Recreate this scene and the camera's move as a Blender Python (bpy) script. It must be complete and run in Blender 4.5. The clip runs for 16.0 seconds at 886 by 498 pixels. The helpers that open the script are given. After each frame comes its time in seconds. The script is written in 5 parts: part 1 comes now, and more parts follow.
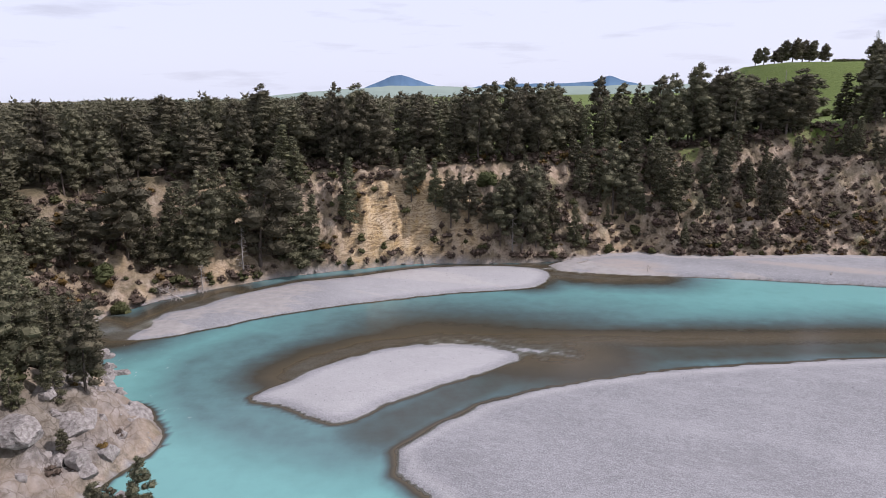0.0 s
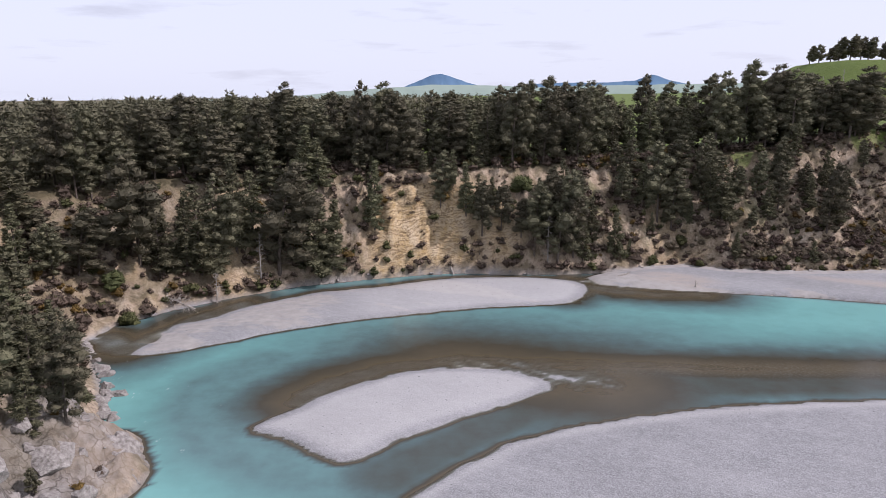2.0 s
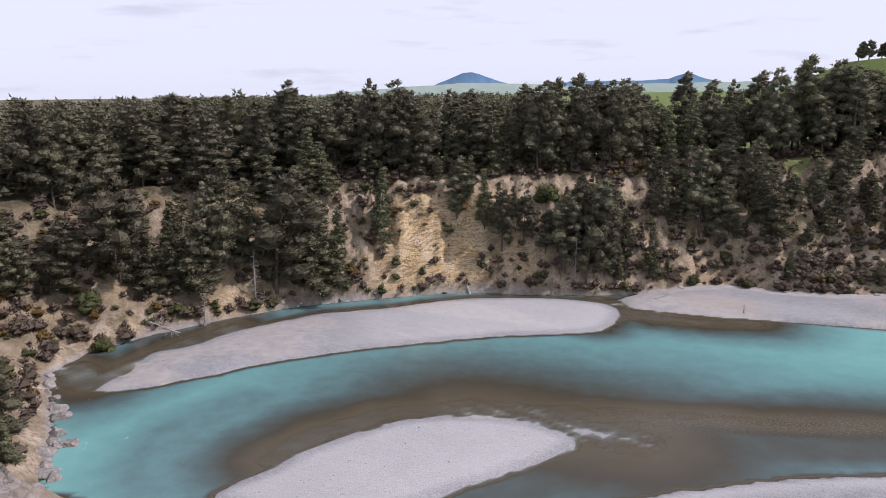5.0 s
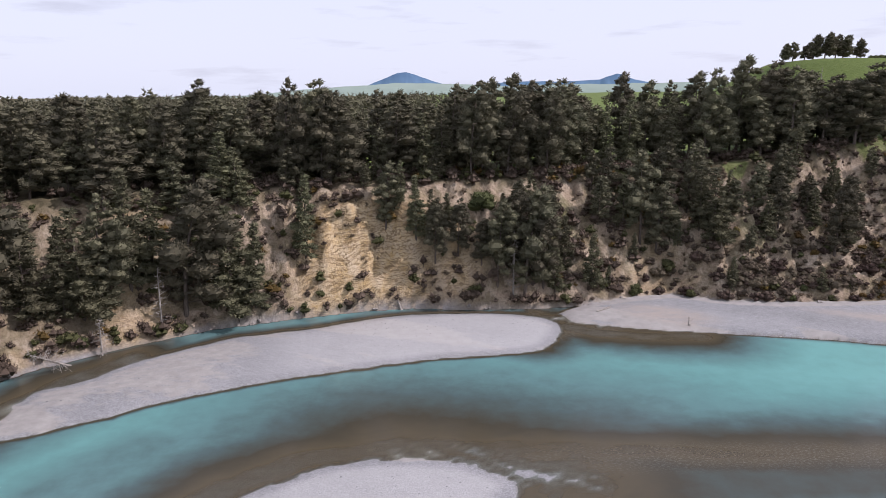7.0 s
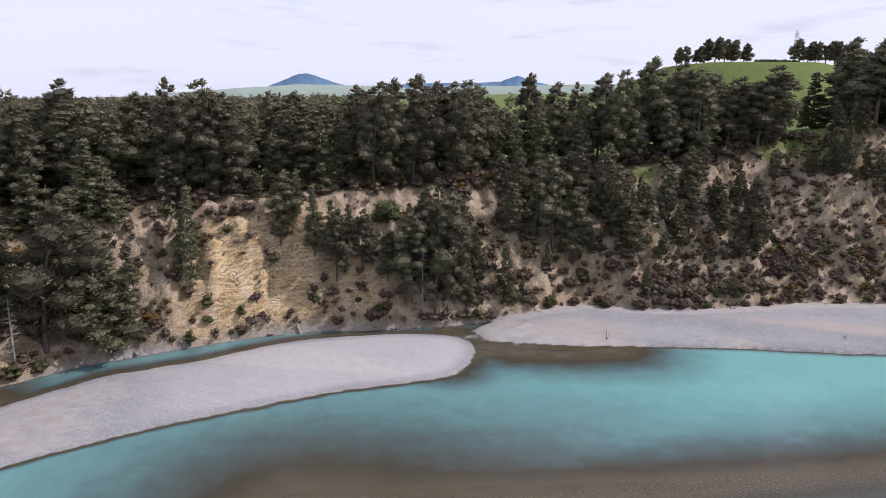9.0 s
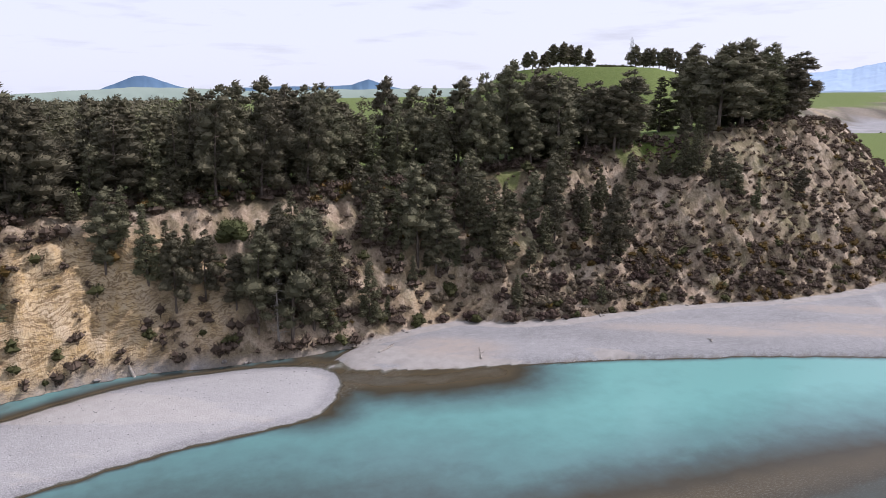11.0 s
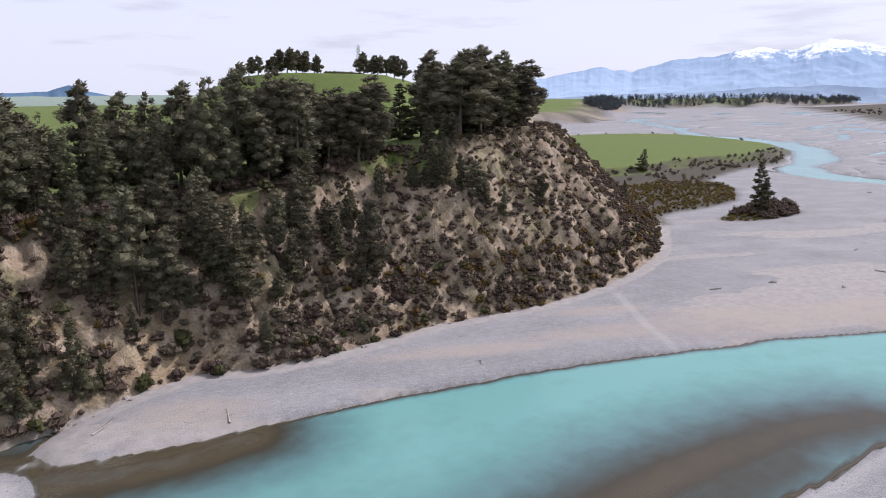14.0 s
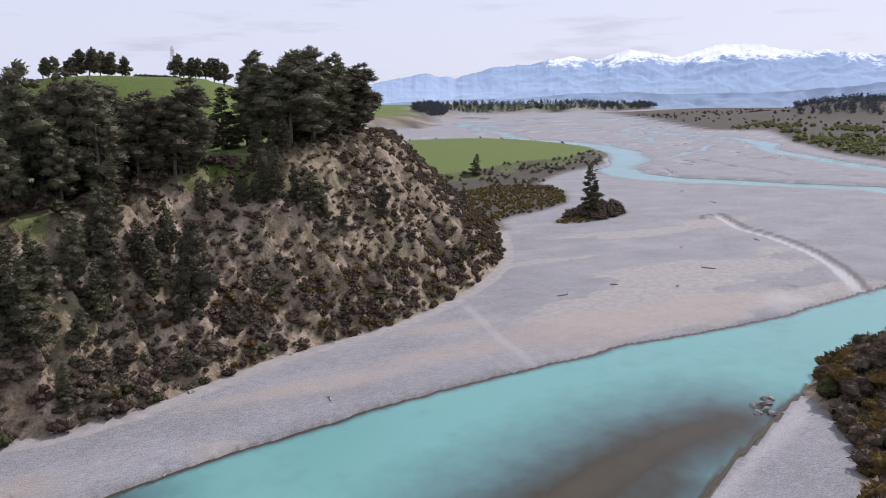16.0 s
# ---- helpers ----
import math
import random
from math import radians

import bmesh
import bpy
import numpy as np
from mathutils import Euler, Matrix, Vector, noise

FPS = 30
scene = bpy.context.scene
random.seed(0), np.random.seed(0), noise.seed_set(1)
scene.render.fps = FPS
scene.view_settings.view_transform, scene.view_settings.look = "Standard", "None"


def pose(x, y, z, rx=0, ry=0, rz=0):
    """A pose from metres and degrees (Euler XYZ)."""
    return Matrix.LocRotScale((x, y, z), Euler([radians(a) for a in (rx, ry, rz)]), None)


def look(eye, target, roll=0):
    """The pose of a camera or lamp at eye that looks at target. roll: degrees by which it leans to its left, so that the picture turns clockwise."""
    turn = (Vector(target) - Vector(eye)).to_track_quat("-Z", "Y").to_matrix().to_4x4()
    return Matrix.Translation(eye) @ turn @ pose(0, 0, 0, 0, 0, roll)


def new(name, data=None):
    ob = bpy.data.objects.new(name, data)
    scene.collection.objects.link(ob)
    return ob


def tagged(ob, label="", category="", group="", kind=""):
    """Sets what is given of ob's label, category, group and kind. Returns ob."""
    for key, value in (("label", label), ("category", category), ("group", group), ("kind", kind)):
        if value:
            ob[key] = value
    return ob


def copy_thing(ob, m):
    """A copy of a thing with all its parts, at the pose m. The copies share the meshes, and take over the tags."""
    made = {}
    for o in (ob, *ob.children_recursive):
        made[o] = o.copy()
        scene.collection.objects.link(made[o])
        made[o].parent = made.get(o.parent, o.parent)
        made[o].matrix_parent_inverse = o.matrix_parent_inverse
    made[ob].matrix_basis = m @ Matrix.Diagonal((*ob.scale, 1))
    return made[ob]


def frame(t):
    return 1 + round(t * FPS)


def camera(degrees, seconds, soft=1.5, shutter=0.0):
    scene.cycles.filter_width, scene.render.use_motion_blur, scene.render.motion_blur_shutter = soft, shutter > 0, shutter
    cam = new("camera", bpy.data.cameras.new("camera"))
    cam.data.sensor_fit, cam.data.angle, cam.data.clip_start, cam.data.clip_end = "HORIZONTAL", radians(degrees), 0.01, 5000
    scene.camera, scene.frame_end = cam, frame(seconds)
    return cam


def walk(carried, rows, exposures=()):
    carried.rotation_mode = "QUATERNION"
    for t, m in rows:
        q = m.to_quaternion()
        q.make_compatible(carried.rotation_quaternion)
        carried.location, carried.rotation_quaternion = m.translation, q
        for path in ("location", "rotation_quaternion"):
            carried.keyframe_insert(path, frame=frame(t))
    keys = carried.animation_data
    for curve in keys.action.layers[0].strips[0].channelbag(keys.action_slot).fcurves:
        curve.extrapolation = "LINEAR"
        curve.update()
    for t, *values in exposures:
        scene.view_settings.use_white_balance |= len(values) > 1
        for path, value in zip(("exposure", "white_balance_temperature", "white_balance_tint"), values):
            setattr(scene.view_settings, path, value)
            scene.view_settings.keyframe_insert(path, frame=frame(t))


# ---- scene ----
cam = camera(63.8, 16.0, soft=0.8)
PATH = [
    (0, (-0.519, -0.894, 54.826), (-0.487, 1.06, 54.397), -0.8),
    (0.5, (0.183, 2.746, 54.802), (0.188, 4.699, 54.373), -0.7),
    (1, (0.901, 6.383, 54.787), (0.879, 8.337, 54.358), -0.7),
    (1.5, (1.593, 10.017, 54.773), (1.543, 11.97, 54.344), -0.7),
    (2, (2.253, 13.659, 54.776), (2.177, 15.611, 54.346), -0.7),
    (2.5, (2.881, 17.279, 54.783), (2.778, 19.23, 54.353), -0.7),
    (3, (3.459, 20.924, 54.802), (3.329, 22.873, 54.373), -0.7),
    (3.5, (3.98, 24.607, 54.834), (3.824, 26.554, 54.404), -0.8),
    (6, (6.018, 43.273, 55.056), (5.86, 45.219, 54.621), -0.7),
    (6.5, (6.323, 46.848, 55.074), (6.267, 48.799, 54.639), -0.7),
    (7, (6.549, 50.378, 55.084), (6.565, 52.33, 54.649), -0.6),
    (7.5, (6.769, 53.917, 55.091), (6.85, 55.867, 54.657), -0.7),
    (8, (7.052, 57.389, 55.098), (7.192, 59.336, 54.664), -0.6),
    (8.5, (7.439, 60.91, 55.108), (7.644, 62.852, 54.674), -0.5),
    (11, (10.141, 78.53, 55.245), (10.803, 80.369, 54.818), -0.4),
    (11.5, (11.024, 81.923, 55.286), (11.815, 83.71, 54.861), -0.4),
    (12, (12.112, 85.261, 55.315), (13.016, 86.994, 54.893), -0.5),
    (12.5, (13.416, 88.623, 55.326), (14.42, 90.301, 54.906), -0.4),
    (13, (14.907, 91.935, 55.345), (16.008, 93.552, 54.927), -0.5),
    (13.5, (16.601, 95.156, 55.347), (17.795, 96.706, 54.932), -0.5),
    (14, (18.451, 98.314, 55.332), (19.736, 99.79, 54.918), -0.5),
    (14.5, (20.529, 101.368, 55.285), (21.899, 102.766, 54.875), -0.5),
    (15, (22.828, 104.261, 55.254), (24.28, 105.574, 54.846), -0.5),
    (15.5, (25.24, 107.06, 55.218), (26.769, 108.283, 54.812), -0.5),
    (16, (27.695, 109.845, 55.18), (29.292, 110.981, 54.777), -0.5),
]
walk(cam, [(t, look(eye, target, roll)) for t, eye, target, roll in PATH], exposures=[(0, 0.05, 6150, 24), (7, 0.05, 6150, 24), (12.5, 0.12, 6150, 23), (14.5, -0.02, 6150, 23), (16, -0.14, 6100, 23)])
scene.view_settings.exposure = 0.0

# ------------------------------------------------------------ world and sun
SUN_AZ, SUN_EL = 99.0, 45.0        # compass degrees from +y towards +x, and height
world = bpy.data.worlds.new("sky")
scene.world = world
world.use_nodes = True
wn, wl = world.node_tree.nodes, world.node_tree.links
wn.clear()
w_out = wn.new("ShaderNodeOutputWorld")
w_bg = wn.new("ShaderNodeBackground")
w_sky = wn.new("ShaderNodeTexSky")
w_sky.sky_type = "NISHITA"
w_sky.sun_disc = False
w_sky.sun_elevation = radians(SUN_EL)
w_sky.sun_rotation = radians(SUN_AZ)
w_sky.dust_density = 2.0
w_scale = wn.new("ShaderNodeVectorMath")
w_scale.operation = "SCALE"
w_scale.inputs["Scale"].default_value = 0.11
wl.new(w_sky.outputs[0], w_scale.inputs[0])
# thin high cloud over the blue, with grey streaks near the horizon
w_co = wn.new("ShaderNodeTexCoord")
w_map = wn.new("ShaderNodeMapping")
w_map.inputs["Scale"].default_value = (3.6, 3.6, 24.0)
wl.new(w_co.outputs["Generated"], w_map.inputs[0])
w_n = wn.new("ShaderNodeTexNoise")
w_n.inputs["Scale"].default_value = 1.7
w_n.inputs["Detail"].default_value = 7.0
w_n.inputs["Roughness"].default_value = 0.55
wl.new(w_map.outputs[0], w_n.inputs["Vector"])
w_r = wn.new("ShaderNodeValToRGB")
w_r.color_ramp.elements[0].position, w_r.color_ramp.elements[0].color = 0.56, (0.835, 0.895, 0.965, 1)
w_r.color_ramp.elements[1].position, w_r.color_ramp.elements[1].color = 0.74, (0.67, 0.71, 0.775, 1)
wl.new(w_n.outputs[0], w_r.inputs[0])
w_mix = wn.new("ShaderNodeMix")
w_mix.data_type = "RGBA"
w_mix.inputs["Factor"].default_value = 0.86
wl.new(w_scale.outputs[0], w_mix.inputs["A"])
wl.new(w_r.outputs[0], w_mix.inputs["B"])
wl.new(w_mix.outputs["Result"], w_bg.inputs["Color"])
w_bg.inputs["Strength"].default_value = 1.0
wl.new(w_bg.outputs[0], w_out.inputs["Surface"])

sun_data = bpy.data.lights.new("sun", "SUN")
sun_data.energy, sun_data.angle, sun_data.color = 3.9, radians(0.6), (1.0, 0.955, 0.90)
sun = new("sun", sun_data)
_a, _e = radians(SUN_AZ), radians(SUN_EL)
sun.matrix_world = look((math.sin(_a) * math.cos(_e) * 300, math.cos(_a) * math.cos(_e) * 300, math.sin(_e) * 300), (0, 0, 0))


# ------------------------------------------------------------ noise and plan helpers
def lattice(ix, iy, seed):
    v = np.sin(ix * 127.1 + iy * 311.7 + seed * 74.7) * 43758.5453
    return v - np.floor(v)


def vnoise(x, y, seed=0):
    ix, iy = np.floor(x), np.floor(y)
    fx, fy = x - ix, y - iy
    fx, fy = fx * fx * (3 - 2 * fx), fy * fy * (3 - 2 * fy)
    a, b = lattice(ix, iy, seed), lattice(ix + 1, iy, seed)
    c, d = lattice(ix, iy + 1, seed), lattice(ix + 1, iy + 1, seed)
    return (a * (1 - fx) + b * fx) * (1 - fy) + (c * (1 - fx) + d * fx) * fy


def fbm(x, y, octaves=4, seed=0):
    total, amp, norm = 0.0, 1.0, 0.0
    for o in range(octaves):
        c, s = math.cos(0.6 + 1.1 * o), math.sin(0.6 + 1.1 * o)
        total = total + amp * vnoise((x * c - y * s) * 2 ** o, (x * s + y * c) * 2 ** o, seed + o * 13)
        norm += amp
        amp *= 0.5
    return total / norm * 2 - 1          # -1 .. 1


def smooth(a, b, v):
    u = np.clip((v - a) / (b - a), 0, 1)
    return u * u * (3 - 2 * u)


def line_dist(pts, x, y, closed=False):
    """Distance to a polyline, and the share of the way along it."""
    p = np.array(pts, float)
    q = np.roll(p, -1, 0) if closed else p[1:]
    p = p if closed else p[:-1]
    n = len(p)
    if np.size(x) <= 64:
        x, y = np.asarray(x, float), np.asarray(y, float)
        e = q - p
        px, py = x[..., None] - p[:, 0], y[..., None] - p[:, 1]
        t = np.clip((px * e[:, 0] + py * e[:, 1]) / np.maximum((e ** 2).sum(1), 1e-9), 0, 1)
        d = np.hypot(px - t * e[:, 0], py - t * e[:, 1])
        i = d.argmin(-1)
        return d.min(-1), (i + np.take_along_axis(t, i[..., None], -1)[..., 0]) / n
    best = np.full(np.shape(x), 1e9)
    along = np.zeros(np.shape(x))
    for i in range(n):
        dx, dy = q[i] - p[i]
        t = np.clip(((x - p[i][0]) * dx + (y - p[i][1]) * dy) / max(dx * dx + dy * dy, 1e-9), 0, 1)
        d = np.hypot(x - p[i][0] - t * dx, y - p[i][1] - t * dy)
        m = d < best
        best = np.where(m, d, best)
        along = np.where(m, (i + t) / n, along)
    return best, along


def curve_through(pts, closed, steps=5):
    """Catmull-Rom through plan points."""
    p = [Vector(a) for a in pts]
    n = len(p)
    out = []
    for i in range(n if closed else n - 1):
        a, b, c, d = (p[(i + k) % n] if closed else p[min(max(i + k, 0), n - 1)] for k in (-1, 0, 1, 2))
        for s in range(steps):
            t = s / steps
            out.append(0.5 * ((2 * b) + (c - a) * t + (2 * a - 5 * b + 4 * c - d) * t * t + (3 * b - a - 3 * c + d) * t ** 3))
    if not closed:
        out.append(p[-1])
    return [(v.x, v.y) for v in out]


def inside(pts, x, y):
    """Signed distance to a closed outline, positive inside."""
    d, _ = line_dist(pts, x, y, True)
    odd = np.zeros(np.shape(x), bool)
    n = len(pts)
    for i in range(n):
        (x0, y0), (x1, y1) = pts[i], pts[(i + 1) % n]
        if y0 == y1:
            continue
        odd ^= ((y0 > y) != (y1 > y)) & (x < (x1 - x0) * (y - y0) / (y1 - y0) + x0)
    return np.where(odd, d, -d)


# ------------------------------------------------------------ the plan of the valley
LEFT_BANK = [(-90, -400), (-72, -100), (-62, 0), (-57, 60), (-53, 80), (-54, 92), (-50, 102), (-54, 114), (-61, 125), (-68, 138), (-77, 152), (-86, 164)]
CLIFF = [(-84, 176), (-75, 189), (-61, 202), (-47, 212), (-30, 219), (-12, 225), (0, 227), (15, 225), (30, 225), (42, 227), (57, 231), (69, 233),
         (80, 227), (92, 224), (107, 224), (125, 224), (142, 221), (158, 217.5), (184, 219), (205, 222), (231, 230), (252, 242)]
SPUR_BACK = [(292, 268), (322, 318), (385, 400), (490, 520), (690, 740), (1000, 930), (1244, 1007), (1660, 1290), (2103, 1543), (2473, 1500), (2837, 1338), (3500, 1330), (4300, 1440), (4850, 1500)]
RIGHT_BANK = [(4850, -3000), (700, -700), (420, -60), (300, 45), (240, 88), (203, 115), (188, 126), (173, 129), (162, 122), (150, 117), (138, 115), (126, 112), (117, 96), (105, 50), (95, -60), (80, -400)]
VALLEY = LEFT_BANK + CLIFF + SPUR_BACK + RIGHT_BANK

BAR = curve_through([(-71, 157), (-62, 159), (-51, 167), (-39, 174.5), (-25, 181.5), (-11, 186.5), (5, 191), (21, 194), (29, 196.5), (34, 205), (35, 212), (30, 219),
                     (15, 222), (-2, 221), (-13, 217), (-24, 211), (-38, 207), (-46, 201), (-56, 192), (-63, 181), (-69.5, 177), (-69, 168)], True, 3)
ISLAND = curve_through([(-34, 123), (-28, 119.5), (-20, 113), (-15, 113), (-8, 121), (-1, 126), (6, 131), (13, 136), (17, 142), (12, 147), (4, 149), (-9, 148), (-20, 141), (-28, 131)], True, 3)
NEAR_BAR = [(6, 40), (3, 75), (0, 88), (-4.5, 94), (-6, 102), (1, 110), (9, 118), (19, 123.5), (30, 127.5), (42, 130.5), (55, 132.7), (66, 134), (79, 135), (100, 136),
            (119, 133.5), (135, 131.5), (150, 130), (158, 129.5), (166, 128.5), (176, 126), (186, 116), (150, 105), (125, 50), (110, -60), (90, -420), (5, -420)]
BEACH = [(37, 221), (40, 213), (49, 210.5), (58, 207.5), (68, 205.5), (80, 202.5), (91, 200.3), (102, 197), (115, 192.8), (127, 188.7), (140, 183.5), (155, 177), (170, 170),
         (180, 166), (193, 158), (208, 149), (225, 140), (241, 134.5), (274, 121), (330, 96), (400, 60), (520, 0), (900, -200), (2000, -700), (4850, -1500),
         (4850, 1600), (3500, 1450), (2900, 1480), (2480, 1620), (2050, 1640), (1600, 1400), (1150, 1060), (600, 760), (330, 450), (240, 280), (150, 250), (60, 245)]
GREEN_FLAT = curve_through([(405, 415), (455, 388), (540, 396), (598, 381), (690, 398), (755, 440), (835, 575), (800, 655), (640, 680), (470, 520)], True, 3)
SCRUB_FLAT = curve_through([(285, 262), (309, 276), (340, 274), (378, 276), (424, 302), (450, 330), (520, 345), (605, 352), (650, 372), (700, 410), (560, 460), (400, 430), (330, 350)], True, 3)
ISLET = curve_through([(313, 250), (325, 239), (345, 235), (362, 237), (370, 248), (350, 257), (330, 256)], True, 3)
FAR_SHORE = [(724, 130), (737, 157), (796, 198), (982, 269), (1264, 351), (1324, 474), (1866, 756), (2627, 1200), (3400, 1150), (4850, 1150), (4850, -1500), (2000, -800), (900, -250), (680, 20)]
SHOAL = [(-29, 134), (-24, 143), (-15, 150), (0, 154), (20, 153), (45, 151), (75, 150), (105, 150), (135, 144), (152, 136)]
SHELF = [(-40, 152), (-46, 142), (-44, 130), (-36, 118), (-24, 110), (-14, 106)]
BRAIDS = [  # plan points of the upstream channels, half-width
    ([(914, 640), (905, 570), (891, 526), (829, 451), (758, 392), (673, 354), (587, 338), (545, 310), (528, 265), (535, 215), (540, 140), (480, 90), (425, 60), (385, 30)], 20),
    ([(1416, 1021), (1330, 900), (1282, 800), (1324, 720), (1300, 616), (1154, 460), (1064, 354), (975, 296), (894, 283), (832, 254), (762, 208), (674, 149), (640, 90), (640, 20)], 17),
    ([(376, 197), (347, 181), (330, 163), (308, 147), (285, 136), (262, 128)], 2.3),
    ([(252, 144), (240, 142), (226, 139)], 2.6),
    ([(1250, 600), (1100, 500), (960, 430), (850, 455)], 8),
    ([(1980, 1280), (1800, 965), (1844, 824), (1636, 637), (1418, 506), (1330, 560)], 17),
    ([(2400, 1400), (2100, 1120), (1980, 900), (1800, 780)], 18),
    ([(1900, 1360), (1500, 1130), (1250, 900), (1100, 760), (960, 640), (914, 597)], 12),
    ([(1500, 1130), (1350, 1020), (1180, 860), (1060, 700)], 9),
    ([(730, 330), (820, 330), (930, 350), (1060, 420)], 5),
]
# place, terrace height, width of the slope, steepness at the foot
SLOPES = [(-70, 0, 26, 30, 1.0), (-56, 95, 27, 34, 1.1), (-66, 135, 29, 36, 1.0), (-86, 166, 30, 38, 1.0), (-62, 202, 31, 30, 1.1), (-32, 219, 31, 20, 1.4), (-8, 226, 31, 18, 1.9),
          (14, 225, 31, 20, 1.5), (35, 226, 31, 27, 1.1), (68, 233, 31, 27, 1.05), (92, 224, 34, 34, 1.0), (125, 224, 39, 44, 1.0), (158, 217, 45, 48, 1.0), (203, 221, 51, 43, 1.0),
          (252, 242, 47, 46, 1.0), (292, 268, 43, 46, 1.0), (330, 335, 37, 45, 1.0), (420, 440, 26, 60, 1.0), (690, 740, 26, 50, 1.2), (1244, 1007, 22, 60, 1.2), (2103, 1543, 34, 60, 1.2), (2600, 1420, 34, 60, 1.2), (3500, 1330, 26, 70, 1.0), (4300, 1440, 20, 80, 1.0),
          (203, 115, 17, 26, 1.0), (150, 119, 12, 22, 1.0), (110, 60, 12, 25, 1.0), (300, 45, 18, 30, 1.0), (700, -700, 20, 60, 1), (4850, -2000, 20, 80, 1)]


def slope_values(x, y):
    tot = np.zeros(np.shape(x))
    out = [np.zeros(np.shape(x)) for _ in range(3)]
    for px, py, *vals in SLOPES:
        k = 1 / ((x - px) ** 2 + (y - py) ** 2 + 30.0) ** 1.6
        tot += k
        for i, v in enumerate(vals):
            out[i] += k * v
    return [o / tot for o in out]


def valley_rise(x, y):
    """The river plain climbs half a metre in a hundred, upstream."""
    return 0.005 * np.maximum(0, 0.85 * x + 0.5 * y - 450)


def ground(x, y):
    """Height of the ground and its zones at plan arrays x, y."""
    x, y = np.asarray(x, float), np.asarray(y, float)
    z = {}
    near = smooth(900, 300, np.hypot(x, y - 150))
    # shore outlines wander a little
    wx = x + near * (0.9 * fbm(x / 9, y / 9, 3, 3) + 0.5 * fbm(x / 2.2, y / 2.2, 2, 7))
    wy = y + near * (0.7 * fbm(x / 9, y / 9, 3, 5) + 0.4 * fbm(x / 2.2, y / 2.2, 2, 9))
    d_val = -inside(VALLEY, x, y)                 # positive on the hill side
    gul = fbm(x / 17, y / 17, 4, 21)
    rid = 1 - np.abs(fbm(x / 11, y / 11, 3, 31))
    T, W, K = slope_values(x, y)
    _, run = line_dist(LEFT_BANK + CLIFF + SPUR_BACK[:3], x, y)
    run = run * 640 + 5 * gul
    rills = 1 - np.abs(fbm(run / 6.5, d_val / 55, 4, 33)) * 2
    d = d_val + smooth(0, 10, d_val) * (4.2 * gul + 2.5 * (rid - 0.7) - 3.4 * (rills - 0.5)) + np.where(d_val > 0, 0.7 * fbm(x / 4, y / 4, 3, 41) * smooth(0, 3, d_val), 0)
    u = np.clip(d / W, 0, 1)
    prof = np.where(u < 1, 1 - np.power(1 - u, K), 1)
    prof = prof * (1 - 0.25 * smooth(0.75, 1.0, u)) + 0.25 * smooth(0.75, 1.0, u) * smooth(0.0, 1.15, d / W)
    hill = T * prof
    strata = fbm(x / 3.1, y / 3.1, 3, 55)
    hill = hill + smooth(1, 6, d_val) * (1.5 * strata * smooth(1.1, 0.9, d / W) + 0.35 * fbm(x / 1.7, y / 1.7, 2, 61) * smooth(1.1, 0.8, d / W))
    ledge = hill / 4.4 + 0.9 * fbm(x / 9, y / 9, 3, 57)
    part_of = ledge - np.floor(ledge)
    on_cliff = smooth(34, 24, np.abs(x + 12)) * smooth(0.5, 2, d_val) * smooth(0.95, 0.8, u) * smooth(195, 205, y)
    hill = hill + on_cliff * 0.5 * 4.4 * (smooth(0.3, 0.8, part_of) - part_of) + on_cliff * 0.9 * fbm(x / 2.4, y / 2.4, 2, 58)
    back = smooth(0, 170, d_val - W)
    rise = np.exp(-(np.where(x < 385, ((x - 385) / 130) ** 4, ((x - 385) / 230) ** 2) + (np.minimum(y - 640, 0) / 205) ** 2 + (np.maximum(y - 640, 0) / 150) ** 2))
    hill = hill + smooth(0, 70, d_val - W) * 42 * np.minimum(1.0, 1.35 * rise)
    hill = hill + 42 * np.exp(-(((x - 2330) / 330) ** 2 + ((y - 330) / 210) ** 2))
    hill = hill + back * 1.2 * fbm(x / 60, y / 60, 3, 71)
    # the river bed and its bars
    bed = -2.4 + 0.4 * fbm(x / 14, y / 14, 3, 81)
    s_bar, s_isl, s_near, s_beach = (inside(p, wx, wy) for p in (BAR, ISLAND, NEAR_BAR, BEACH))
    behind = smooth(-1.5, 4, wy - np.interp(wx, [-90, -70, -40, 0, 30, 45], [176, 176, 195, 205, 208, 214])) * (wx < 46)
    bed = bed * (1 - behind) + behind * (-1.35 + 0.5 * fbm(x / 6, y / 6, 2, 83))
    rough = 0.05 * fbm(x / 1.9, y / 1.9, 3, 91) + 0.10 * fbm(x / 12, y / 12, 3, 93)

    def bar(s, up, cap, down):
        return np.where(s > 0, cap * (1 - np.exp(-up * np.maximum(s, 0) / cap)), down * s)
    zb = np.maximum(bed, bar(s_bar + 0.4, 0.12, 0.9, 0.9 - 0.65 * behind) + rough * smooth(0, 3, s_bar))
    zb = np.maximum(zb, bar(s_isl + 0.6, 0.12, 0.7, 0.75) + rough * smooth(0, 3, s_isl))
    zb = np.maximum(zb, bar(s_near + 0.6, 0.10, 1.7, 0.5 + 0.7 * smooth(5, 20, x)) + rough * smooth(0, 3, s_near))
    zb = np.maximum(zb, bar(s_beach, 0.30 + 0.6 * smooth(66, 80, x) * smooth(165, 145, x), 1.25, 1.1) + 0.006 * np.maximum(s_beach, 0) * smooth(300, 60, s_beach) + rough * smooth(0, 3, s_beach))
    d_sh, a_sh = line_dist(SHOAL, wx, wy)
